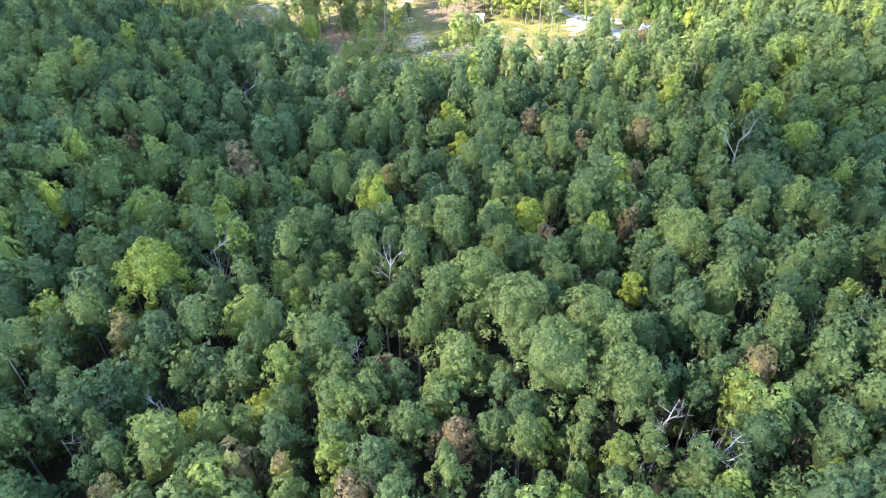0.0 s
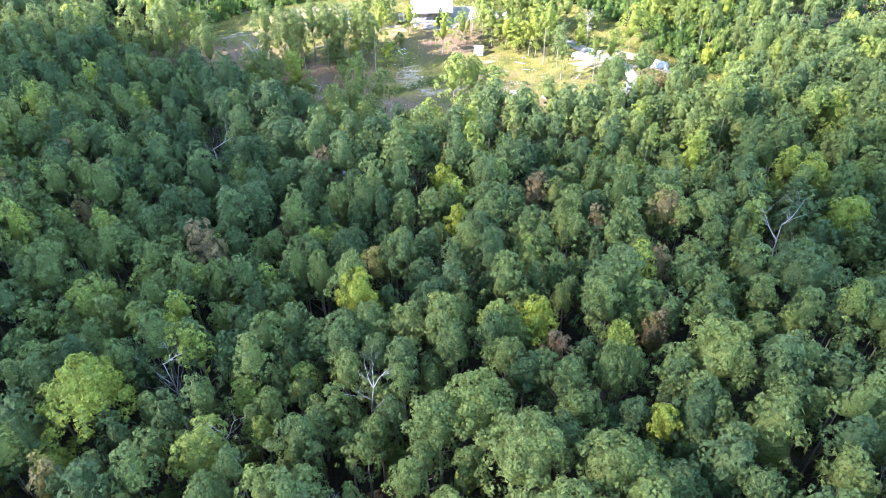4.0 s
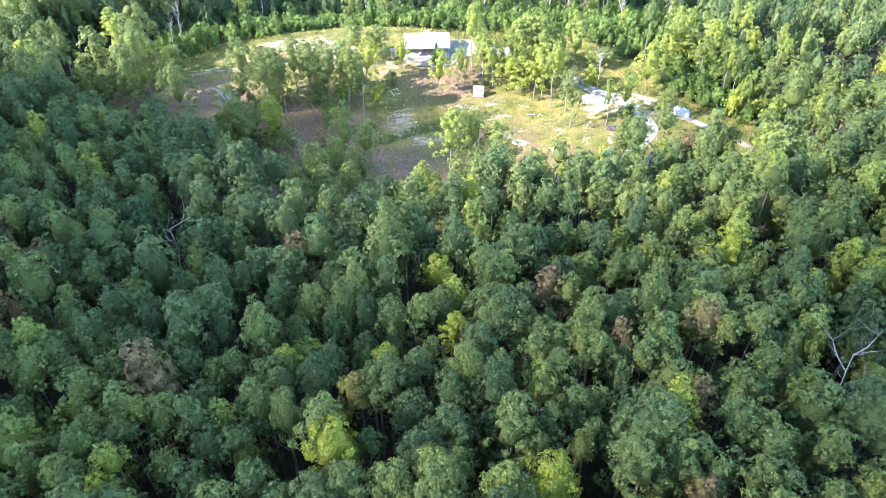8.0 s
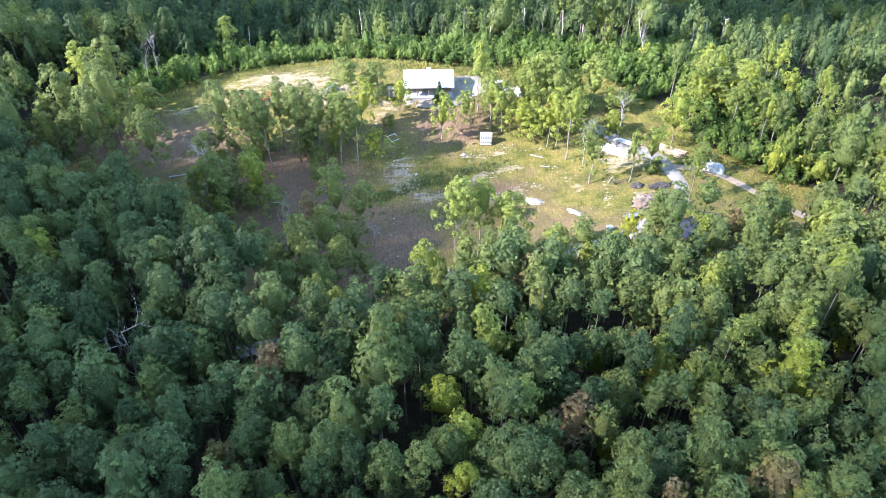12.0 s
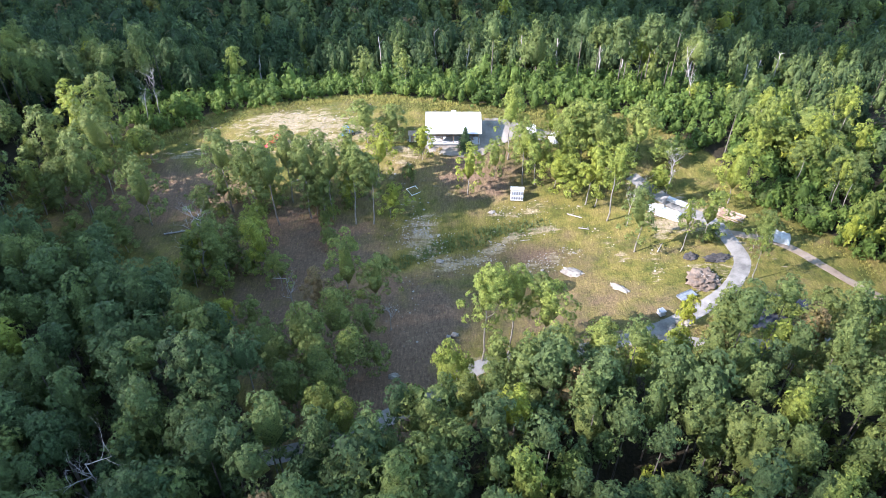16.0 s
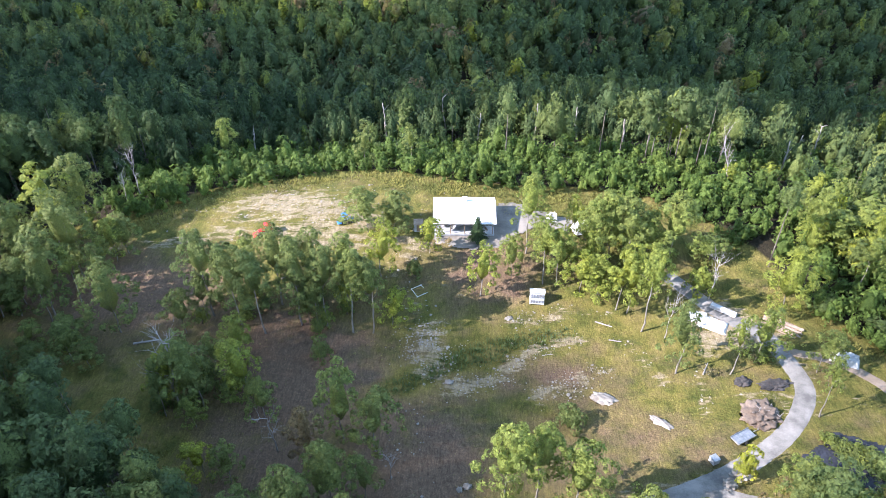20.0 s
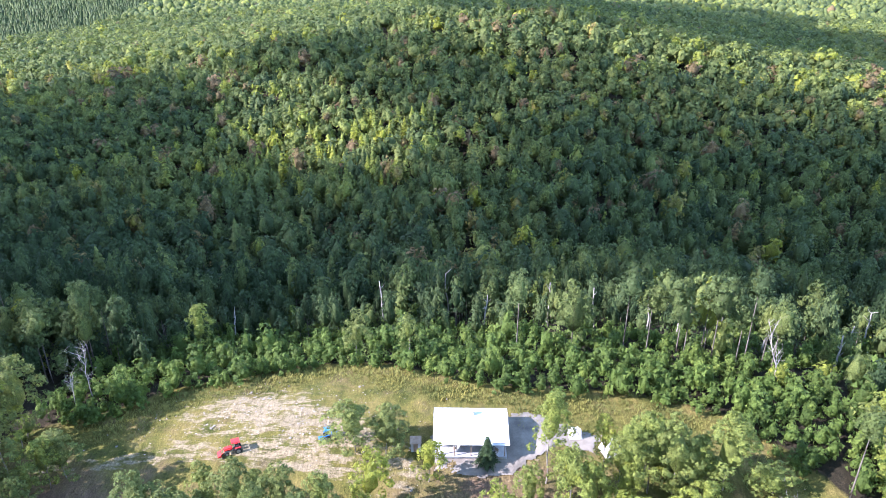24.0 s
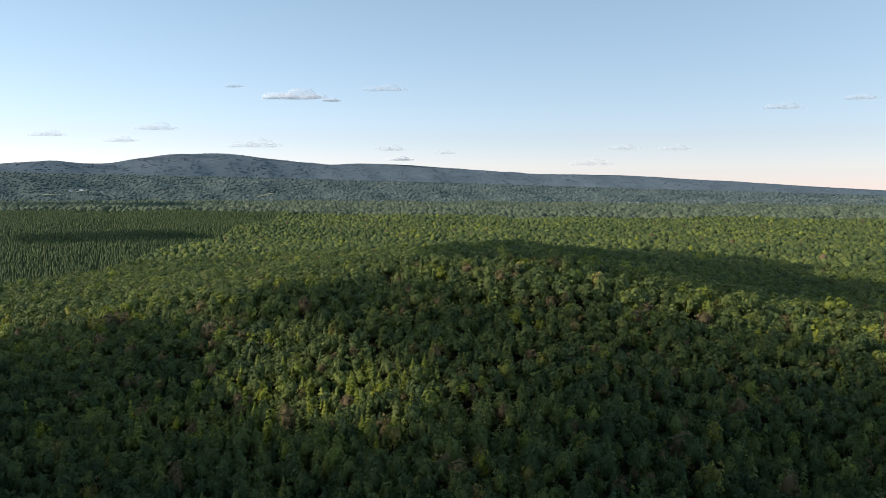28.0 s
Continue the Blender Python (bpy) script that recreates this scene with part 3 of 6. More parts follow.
def leafy_crown(seed, rx, h, boughs, leaves, size, airy=0.0, point=0.5, core=0.72):
    """A crown of many small leafy boughs over an uneven heart; airy: how far the boughs stand apart; its foot is at z = 0."""
    rng = np.random.default_rng(seed)
    lean = rng.normal(0, 0.07, 2)
    lobes = rng.normal(0, 1, (5, 3)) * (1, 1, 0.7)
    lobes /= np.linalg.norm(lobes, axis=1)[:, None]

    def girth(u):
        return rx * np.power(np.maximum(np.sin(math.pi * np.clip(0.9 * u + 0.1, 0, 1)), 0.0), 0.62) * (1.12 - point * np.maximum(u - 0.35, 0))

    def swell(d):
        return 0.84 + 0.34 * np.exp(-np.square(d[:, None] - lobes[None]).sum(-1) / 0.35).sum(1)

    u = (np.arange(boughs) + rng.uniform(0.1, 0.9, boughs)) / boughs
    u = 0.04 + 0.92 * u ** 0.68
    az = np.arange(boughs) * 2.39996 + rng.normal(0, 0.45, boughs)
    d = np.column_stack([np.cos(az), np.sin(az), 1.6 * (u - 0.5)])
    k = swell(d / np.linalg.norm(d, axis=1)[:, None]) * rng.uniform(0.62 - 0.1 * airy, 0.9 + 0.3 * airy, boughs)
    g = girth(u) * k
    cs = np.column_stack([np.cos(az) * g + lean[0] * u * h, np.sin(az) * g + lean[1] * u * h, h * u * rng.uniform(0.93, 1.03, boughs)])
    rs = rx * rng.uniform(0.2, 0.36, boughs) * (34 / boughs) ** 0.4
    iv, jf = ICO[1]
    out = iv / np.linalg.norm(iv, axis=1)[:, None]
    uu = (out[:, 2] + 1) / 2
    ring = np.hypot(out[:, 0], out[:, 1]) + 1e-6
    gg = girth(0.06 + 0.88 * uu) * swell(out) * core * (1 - airy * 0.45) * rng.uniform(0.85, 1.1, len(iv))
    pieces = [(np.column_stack([out[:, 0] / ring * gg * np.minimum(1, ring * 1.6) + lean[0] * uu * h, out[:, 1] / ring * gg * np.minimum(1, ring * 1.6) + lean[1] * uu * h, h * (0.08 + 0.25 * airy + (0.84 - 0.25 * airy) * uu)]), jf)]
    share = np.maximum(3, np.round(leaves * rs ** 2 / np.square(rs).sum()).astype(int))
    for c, r, n, q in zip(cs, rs, share, d):
        way = rng.normal(0, 1, (n, 3)) + 0.75 * q / np.linalg.norm(q) + (0, 0, 0.6)
        way /= np.linalg.norm(way, axis=1)[:, None]
        p = c + way * r * rng.uniform(0.74, 1.06, (n, 1)) * (1, 1, 0.85)
        pieces.append(tufts(p, way + (0, 0, 0.15), size, rng))
    v, f = gather(pieces)
    v[:, 2] -= min(0.0, float(v[:, 2].min()))
    return v, f


def pine_crown(seed, tiers, size, rx=2.1, h=11.0, arms=9, light=False):
    """A conifer: tiers of drooping sprays round a stem; its foot is at z = 0."""
    rng = np.random.default_rng(seed)
    vs, fs = [], []
    n = 0
    for i in range(tiers):
        u = i / tiers
        z, r = h * (0.04 + 0.93 * u), rx * (1 - u) ** 0.8 + 0.18
        for j in range(arms):
            az = (j + rng.uniform(-0.3, 0.3)) * 2 * math.pi / arms + i * 1.3
            k = r * rng.uniform(0.6, 1.2)
            z = h * (0.04 + 0.93 * u) + rng.uniform(-0.45, 0.45) * h / tiers
            w = size * rng.uniform(0.7, 1.2) * (0.5 + 0.5 * k / rx)
            ax = np.array([math.cos(az), math.sin(az), 0])
            si = np.array([-math.sin(az), math.cos(az), 0])
            tip = ax * k + [0, 0, z - 0.22 * k]
            mid = ax * k * 0.55 + [0, 0, z + 0.12 * k]
            if light:
                vs += [[0, 0, z + 0.35 * size + 0.25], mid + si * w * 1.3, tip, mid - si * w * 1.3]
                fs += [[n, n + 1, n + 2], [n, n + 2, n + 3]]
                n += 4
                continue
            vs += [[0, 0, z + 0.25], mid + si * w, tip, mid - si * w, mid + [0, 0, 0.3 * w]]
            fs += [[n, n + 1, n + 4], [n + 1, n + 2, n + 4], [n + 2, n + 3, n + 4], [n + 3, n, n + 4]]
            n += 5
    return np.array(vs), np.array(fs)


def spire(seed, tiers, sides, rx, h):
    """A slim conifer of overlapping ragged skirts; its foot is at z = 0."""
    rng = np.random.default_rng(seed)
    pieces = []
    for i in range(tiers):
        u = i / tiers
        a = (np.arange(sides) + rng.uniform(-0.3, 0.3, sides)) * 2 * math.pi / sides + i
        k = rx * (1 - u) ** 0.85 * np.where(np.arange(sides) % 2, 0.62, 1.1) * rng.uniform(0.8, 1.15, sides) + 0.15
        z = h * (0.1 + 0.78 * u)
        v = np.vstack([[[rng.normal(0, 0.06), rng.normal(0, 0.06), z + h * 1.15 / tiers]], np.column_stack([np.cos(a) * k, np.sin(a) * k, z + rng.uniform(-0.3, 0.3, sides) - 0.12 * k])])
        pieces.append((v, np.array([[0, 1 + j, 1 + (j + 1) % sides] for j in range(sides)])))
    return gather(pieces)


def tube(path, radii, sides=6):
    """A tapered tube along a path of points."""
    path = np.asarray(path, float)
    ring = []
    for i, p in enumerate(path):
        d = path[min(i + 1, len(path) - 1)] - path[max(i - 1, 0)]
        d /= np.linalg.norm(d) + 1e-9
        s = np.cross(d, (0.3, 0.9, 0.2))
        s /= np.linalg.norm(s) + 1e-9
        t = np.cross(d, s)
        a = np.arange(sides) * 2 * math.pi / sides
        ring.append(p + radii[i] * (np.cos(a)[:, None] * s + np.sin(a)[:, None] * t))
    v = np.concatenate(ring)
    f = []
    for i in range(len(path) - 1):
        for j in range(sides):
            a, b = i * sides + j, i * sides + (j + 1) % sides
            f += [[a, b, b + sides], [a, b + sides, a + sides]]
    tip = (len(path) - 1) * sides
    f += [[tip, tip + j, tip + j + 1] for j in range(1, sides - 1)]
    return v, np.array(f)


def limb(rng, start, way, length, radius, depth, out, bend=0.25, split=3):
    """A bent limb that forks; adds its tubes to out."""
    p, d, path, radii = np.array(start, float), np.array(way, float), [], []
    d /= np.linalg.norm(d)
    k = 5
    for i in range(k + 1):
        path.append(p.copy())
        radii.append(radius * (1 - 0.7 * i / k))
        d = d + rng.normal(0, bend, 3) * 0.5 + (0, 0, 0.05)
        d /= np.linalg.norm(d)
        p = p + d * length / k
    out.append(tube(path, radii, 5 if depth < 2 else 6))
    if depth > 0:
        for s in range(split):
            at = rng.integers(2, k + 1)
            w = d * 0.6 + rng.normal(0, 0.75, 3)
            w[2] = abs(w[2]) * 0.6 + 0.25
            limb(rng, path[at], w, length * rng.uniform(0.45, 0.7), radii[at] * 0.75, depth - 1, out, bend, split)


def trunk_arrays(seed, height, radius, limbs=4):
    rng = np.random.default_rng(seed)
    zs = np.linspace(0, 1, 7)
    bend = np.cumsum(rng.normal(0, 0.012, (7, 2)), axis=0) * height
    bend -= bend[0]
    path = np.column_stack([bend, zs * height])
    out = [tube(path, radius * np.array([1.25, 1.0, 0.88, 0.75, 0.6, 0.45, 0.2]), 7)]
    for i in range(limbs):
        k = rng.integers(3, 6)
        a = rng.uniform(0, 6.28)
        limb(rng, path[k], (math.cos(a), math.sin(a), rng.uniform(0.5, 1.1)), height * rng.uniform(0.16, 0.26), radius * 0.35, 0, out)
    return gather(out)


def dead_arrays(seed, height, radius, spread=1.0, depth=2, fork=0.45):
    """Stem and branches of a bare tree, as two pieces."""
    rng = np.random.default_rng(seed)
    zs = np.linspace(0, 1, 8)
    bend = np.cumsum(rng.normal(0, 0.016, (8, 2)), axis=0) * height
    bend -= bend[0]
    path = np.column_stack([bend, zs * height])
    radius *= 0.6
    stem = tube(path, radius * np.linspace(1.1, 0.25, 8), 7)
    arms = []
    for i in range(9):
        k = rng.integers(max(1, int(fork * 7)), 8)
        a = rng.uniform(0, 6.28)
        way = (math.cos(a) * spread, math.sin(a) * spread, rng.uniform(0.8, 1.7))
        one = []
        limb(rng, path[k], way, height * rng.uniform(0.2, 0.36), radius * 0.42, depth, one, 0.26, 3)
        arms.append(gather(one))
    return stem, arms


# patterns of crown: rich ones for trees on their own, lighter ones for the joined woods


def mesh_top(v):
    return float(np.percentile(v[:, 2], 99.5))


BROAD = [leafy_crown(10 + i, 3.3, 7.4 + 0.5 * (i % 4), 44 + 5 * (i % 3), 1900, 0.24, 0.1 * (i % 3), 0.35 + 0.2 * (i % 3)) for i in range(8)]
EDGE = [leafy_crown(30 + i, 2.9, 10.4, 52, 1900, 0.24, 0.45 + 0.15 * (i % 3), 0.5 + 0.2 * (i % 2), 0.6) for i in range(7)]
TALL = [leafy_crown(40 + i, 2.2, 9.2, 40, 1100, 0.23, 0.55 + 0.2 * (i % 2), 0.6, 0.5) for i in range(5)]
GRAND = [leafy_crown(50 + i, 5.2, 9.6, 100, 4200, 0.27, 0.15, 0.45) for i in range(4)]
CONE = [pine_crown(60 + i, 15, 0.55, 2.0, 10.0, 9) for i in range(2)]
SHRUB = [leafy_crown(70 + i, 1.7, 3.2, 20, 420, 0.24, 0.2, 0.6) for i in range(3)]
MESHES = {
    "b": [(fast_mesh("crown", v, f, None, [LEAF], None, True), mesh_top(v), 3.3) for v, f in BROAD],
    "g": [(fast_mesh("crown", v, f, None, [LEAF], None, True), mesh_top(v), 5.2) for v, f in GRAND],
    "e": [(fast_mesh("crown", v, f, None, [LEAF], None, True), mesh_top(v), 2.9) for v, f in EDGE],
    "t": [(fast_mesh("crown", v, f, None, [LEAF], None, True), mesh_top(v), 2.2) for v, f in TALL],
    "c": [(fast_mesh("crown", v, f, None, [LEAF], None, True), mesh_top(v), 2.0) for v, f in CONE],
    "s": [(fast_mesh("crown", v, f, None, [LEAF], None, True), mesh_top(v), 1.7) for v, f in SHRUB],
}
TRUNKS = [(fast_mesh("trunk", *trunk_arrays(90 + i, 10.0, 0.19, 4), None, [BARK], None, True)) for i in range(4)]
STEMS = [(fast_mesh("trunk", *trunk_arrays(95 + i, 10.0, 0.13, 2), None, [PALEBARK], None, True)) for i in range(2)]

COLOURS = ((0.13, "dark evergreen"), (0.36, "blue-green"), (0.52, "mid-green"), (0.64, "olive-green"), (0.7, "light green"), (0.83, "yellow-green"), (0.93, "straw-tinged"), (2.0, "rust-brown"))
COUNT = {"tree": 0}


def tree(x, y, height, radius, tint, kind="b", group="woodland trees", where="in dense woodland", pale=False, lean=0.0, deep=0.45):
    """A tree on its own: trunk and crown."""
    i = COUNT["tree"]
    COUNT["tree"] += 1
    shapes = MESHES["g" if kind == "b" and radius > 4.3 else kind]
    me, top, r = shapes[i % len(shapes)]
    colour = next(c for k, c in COLOURS if tint < k)
    form = {"b": "broadleaf tree with lumpy crown", "e": "broadleaf tree with leafy low branches", "t": "slender leafy tree", "c": "small cone-shaped conifer", "s": "leafy shrub"}[kind]
    name = {"b": "tree", "e": "tree", "t": "tree", "c": "conifer", "s": "shrub"}[kind]
    root = thing(name, (x, y, up(x, y) - 0.15), (i * 137.5) % 360, f"{colour} {form} {where}", name, group)
    if lean:
        root.matrix_world = root.matrix_world @ pose(0, 0, 0, lean, 0, 0)
    s = radius / r * (1.25 if kind == "t" else 1.0)
    sz = s if kind not in "te" else min(max(s, (0.66 if kind == "t" else deep) * height / top), 0.9 * height / top)
    if kind == "c" or kind == "s":
        sz = height * (0.93 if kind == "c" else 0.98) / top
    if kind == "b":
        sz = min(max(sz, deep * height / top), 0.85 * height / top)
    foot = height - top * sz
    tr = new("trunk", (STEMS if pale else TRUNKS)[i % (2 if pale else 4)])
    tr.parent = root
    tr.matrix_basis = Matrix.Diagonal((max(0.5, height / 16), max(0.5, height / 16), (foot + 0.55 * top * sz) / 10.0, 1))
    cr = new("crown", me)
    cr.parent = root
    cr.matrix_basis = Matrix.Translation((0, 0, foot)) @ Matrix.Diagonal((s, s, sz, 1))
    cr.color = (tint, 0, 0, 1)
    return root


def dead_tree(x, y, height, radius, seed, spread=1.0, lean=0.0, turn=0.0, depth=2, fork=0.45, label="bleached bare dead tree with forked branches"):
    root = thing("dead_tree", (x, y, up(x, y) - 0.1), turn, label, "dead tree", "dead trees")
    root.matrix_world = root.matrix_world @ pose(0, 0, 0, lean, 0, 0)
    stem, arms = dead_arrays(seed, height, radius, spread, depth, fork)
    for name, (v, f) in [("trunk", stem)] + [("branch", a) for a in arms]:
        ob = new(name, fast_mesh(name, v, f, None, [DEAD], None, True))
        ob.parent = root
    return root


def snag(x, y, height, radius, seed):
    """A broken standing stem with a few stubs."""
    root = thing("snag", (x, y, up(x, y) - 0.1), seed * 61.0, "broken pale standing stem of a dead tree", "dead tree", "dead trees")
    rng = np.random.default_rng(seed)
    zs = np.linspace(0, 1, 7)
    bend = np.cumsum(rng.normal(0, 0.02, (7, 2)), axis=0) * height
    path = np.column_stack([bend - bend[0], zs * height])
    stubs = []
    for i in range(4):
        a, k = rng.uniform(0, 6.28), rng.integers(3, 7)
        limb(rng, path[k], (math.cos(a), math.sin(a), 0.7), height * rng.uniform(0.08, 0.18), radius * 0.4, 0, stubs)
    for name, (v, f) in [("trunk", tube(path, radius * np.linspace(1.2, 0.5, 7), 7))] + [("stub", a) for a in stubs]:
        ob = new(name, fast_mesh(name, v, f, None, [DEAD], None, True))
        ob.parent = root
    return root


def scatter(x0, x1, y0, y1, gap, rng, loose=0.56):
    """Jittered places about gap apart."""
    nx, ny = int((x1 - x0) / gap) + 1, int((y1 - y0) / gap) + 1
    gx, gy = np.meshgrid(np.arange(nx), np.arange(ny))
    x = x0 + (gx + 0.5 * (gy % 2) + rng.uniform(-loose, loose, gx.shape)) * gap
    y = y0 + (gy + rng.uniform(-loose, loose, gx.shape)) * gap
    return x.ravel(), y.ravel()


def wander(x, y, scale, seed):
    """Slow variation over the plan, about -1..1."""
    a = seed * 1.7
    return (np.sin(x / scale + a) * np.cos(y / scale * 0.8 - a) + np.sin((x + y) / scale * 1.9 + 2 * a) * 0.6 + np.cos((x - 0.7 * y) / scale * 3.1 + a) * 0.4) / 2


def tints(x, y, rng):
    """Species mix: mostly mid green, some blue-green, olive, yellow and rust."""
    u = rng.random(len(x))
    t = np.clip(0.42 + 0.03 * smooth(80, 150, y) + 0.1 * wander(x, y, 23, 1) + rng.normal(0, 0.115, len(x)), 0.2, 0.7)
    # crowns left of the flight and clearing take darker, bluer tints
    dark_left = smooth(2, -30, x) * smooth(105, 135, y) * smooth(208, 192, y) * (1 - 0.6 * smooth(-48, -72, x))
    t = t - 0.16 * dark_left
    t = np.where(u < 0.065 * (1 - dark_left), rng.uniform(0.66, 0.76, len(x)), t)
    t = np.where(u < 0.011, rng.uniform(0.84, 0.92, len(x)), t)
    return t


def stamp(protos, x, y, z, s, sz, tint, rng):
    """Copies of crown patterns as one set of arrays, turned and sized at random."""
    vs, fs, ts = [], [], []
    n = 0
    pick = rng.integers(0, len(protos), len(x))
    turn = rng.uniform(0, 2 * math.pi, len(x))
    for k, (v, f) in enumerate(protos):
        m = pick == k
        if not m.any():
            continue
        c, q = np.cos(turn[m])[:, None], np.sin(turn[m])[:, None]
        px = (v[None, :, 0] * c - v[None, :, 1] * q) * s[m][:, None] + x[m][:, None]
        py = (v[None, :, 0] * q + v[None, :, 1] * c) * s[m][:, None] + y[m][:, None]
        pz = v[None, :, 2] * sz[m][:, None] + z[m][:, None]
        vs.append(np.stack([px, py, pz], -1).reshape(-1, 3))
        fs.append((f[None] + (n + np.arange(m.sum()) * len(v))[:, None, None]).reshape(-1, 3))
        ts.append(np.repeat(tint[m], len(v)))
        n += m.sum() * len(v)
    return np.concatenate(vs), np.concatenate(fs), np.concatenate(ts)


def woods(name, label, sets, trunks=None, leaves=None):
    """One stretch of uncountable woods."""
    v, f, t = [], [], []
    n = 0
    for a, b, c in sets:
        v.append(a), f.append(b + n), t.append(c)
        n += len(a)
    ob = new(name, fast_mesh(name, np.concatenate(v), np.concatenate(f), np.concatenate(t), [leaves or LEAVES], None, True))
    tagged(ob, label, "woods", kind="stuff")
    if trunks:
        tv, tf = trunks
        tr = new("trunks", fast_mesh("trunks", tv, tf, None, [BARK], None, True))
        tr.parent = ob
    return ob


POLE = tube([(0, 0, 0), (0.08, 0.05, 0.5), (0, 0.02, 1.0)], (1.2, 0.9, 0.35), 5)


def poles(x, y, z, h, r, rng):
    """Plain stems for the joined woods."""
    v, f = POLE
    pv = np.stack([v[None, :, 0] * r[:, None] + x[:, None], v[None, :, 1] * r[:, None] + y[:, None], v[None, :, 2] * h[:, None] + z[:, None]], -1)
    return pv.reshape(-1, 3), (f[None] + (np.arange(len(x)) * len(v))[:, None, None]).reshape(-1, 3)


# ---- the woodland below the flight ----
def plan_woods():
    rng = np.random.default_rng(5)
    x, y = scatter(-190, 190, 22, 300, 4.05, rng)
    d = to_outline(x, y, CLEARING)
    wide = 26 + 0.72 * np.hypot(np.maximum(y, 0), 66)
    keep = (abs(x) < np.minimum(wide, 178)) & (d > 2.5) & (to_line(x, y, ROAD) > 3.2)
    back = (y > 228) & (d < 20) | (y > 268) | ((x > 57) & (y > 190))
    keep &= ~back
    # small gaps in the canopy
    keep &= (wander(x, y, 14, 4) + rng.normal(0, 0.3, len(x))) > -1.35
    x, y = x[keep], y[keep]
    for lx, ly, gap in LANDMARKS:
        k = np.hypot(x - lx, y - ly) > gap
        x, y = x[k], y[k]
    h = np.clip(17.5 + 2.2 * wander(x, y, 31, 2) + rng.normal(0, 2.0, len(x)), 11, 24)
    r = np.clip(2.45 * np.exp(rng.normal(0, 0.24, len(x))) + 0.06 * (h - 17), 1.5, 4.6)
    t = tints(x, y, rng)
    near = (abs(x - 2) < 25 + 4 * np.sin(y / 9)) & (y > 40) & (y < 122)
    for a, b, c, e, q in zip(x[near], y[near], h[near], r[near], t[near]):
        tree(float(a), float(b), float(c), float(e), float(q), "e" if (a * 7.1 + b * 3.3) % 1 < 0.5 else "b")
    m = ~near
    x, y, h, r, t = x[m], y[m], h[m], r[m], t[m]
    mid = [leafy_crown(110 + i, 3.0, 8.0 + 0.5 * (i % 3), 26 + 3 * (i % 3), 520, 0.37, 0.12 * (i % 3), 0.35 + 0.2 * (i % 3)) for i in range(7)]
    deep = [leafy_crown(120 + i, 2.7, 10.0, 28, 540, 0.35, 0.15 + 0.1 * (i % 3), 0.45 + 0.2 * (i % 3)) for i in range(6)]
    z = land(x, y)
    k = rng.random(len(x)) < 0.5
    sets = []
    for m, protos, wide_, tall_ in ((k, mid, 3.0, 8.5), (~k, deep, 2.7, 10.0)):
        s = r[m] / wide_
        st = s * rng.uniform(0.95, 1.2, m.sum())
        sets.append(stamp(protos, x[m], y[m], z[m] + h[m] - tall_ * st, s, st, t[m], rng))
    woods("woodland", "mixed green broadleaf woodland in late summer", sets, poles(x, y, z, h - 4.0, 0.13 + 0 * x, rng), SPRAYS)
    # young growth under the canopy
    x, y = scatter(-150, 150, 10, 262, 7.0, rng)
    d = to_outline(x, y, CLEARING)
    keep = (abs(x) < 20 + 0.66 * np.hypot(y, 66)) & (d > 1.0) & (to_line(x, y, ROAD) > 2.2) & ~((y > 228) & (d < 20)) & (rng.random(len(x)) < 0.62)
    x, y = x[keep], y[keep]
    low = [leafy_crown(130 + i, 1.9, 3.6, 9, 80, 0.45, 0.1, 0.5) for i in range(4)]
    s = rng.uniform(0.7, 1.5, len(x))
    woods("undergrowth", "young leafy undergrowth beneath the woodland trees", [stamp(low, x, y, land(x, y) + rng.uniform(0.0, 1.2, len(x)), s, s * rng.uniform(0.9, 1.9, len(x)), np.clip(tints(x, y, rng) + 0.08, 0, 0.74), rng)], None, SPRAYS)


def plan_around():
    """The same woods go on behind and beside the flight."""
    rng = np.random.default_rng(6)
    x, y = scatter(-230, 230, -90, 262, 7.2, rng)
    wide = 24 + 0.72 * np.hypot(np.maximum(y, 0), 66)
    seen = (abs(x) < np.minimum(wide, 176)) & (y > 22)
    keep = ~seen & (to_outline(x, y, CLEARING) > 14) & (to_line(x, y, ROAD) > 4)
    x, y = x[keep], y[keep]
    s = rng.uniform(1.1, 1.55, len(x))
    crowns = [leafy_crown(140 + i, 3.3, 7.4, 9, 50, 1.0, 0.1, 0.4, 0.9) for i in range(5)]
    woods("woodland_around", "mixed green broadleaf woodland beyond the clearing", [stamp(crowns, x, y, land(x, y) + rng.uniform(6, 10, len(x)), s, s * rng.uniform(0.9, 1.2, len(x)), tints(x, y, rng), rng)], poles(x, y, land(x, y), 0 * x + 10.0, 0.13 + 0 * x, rng))


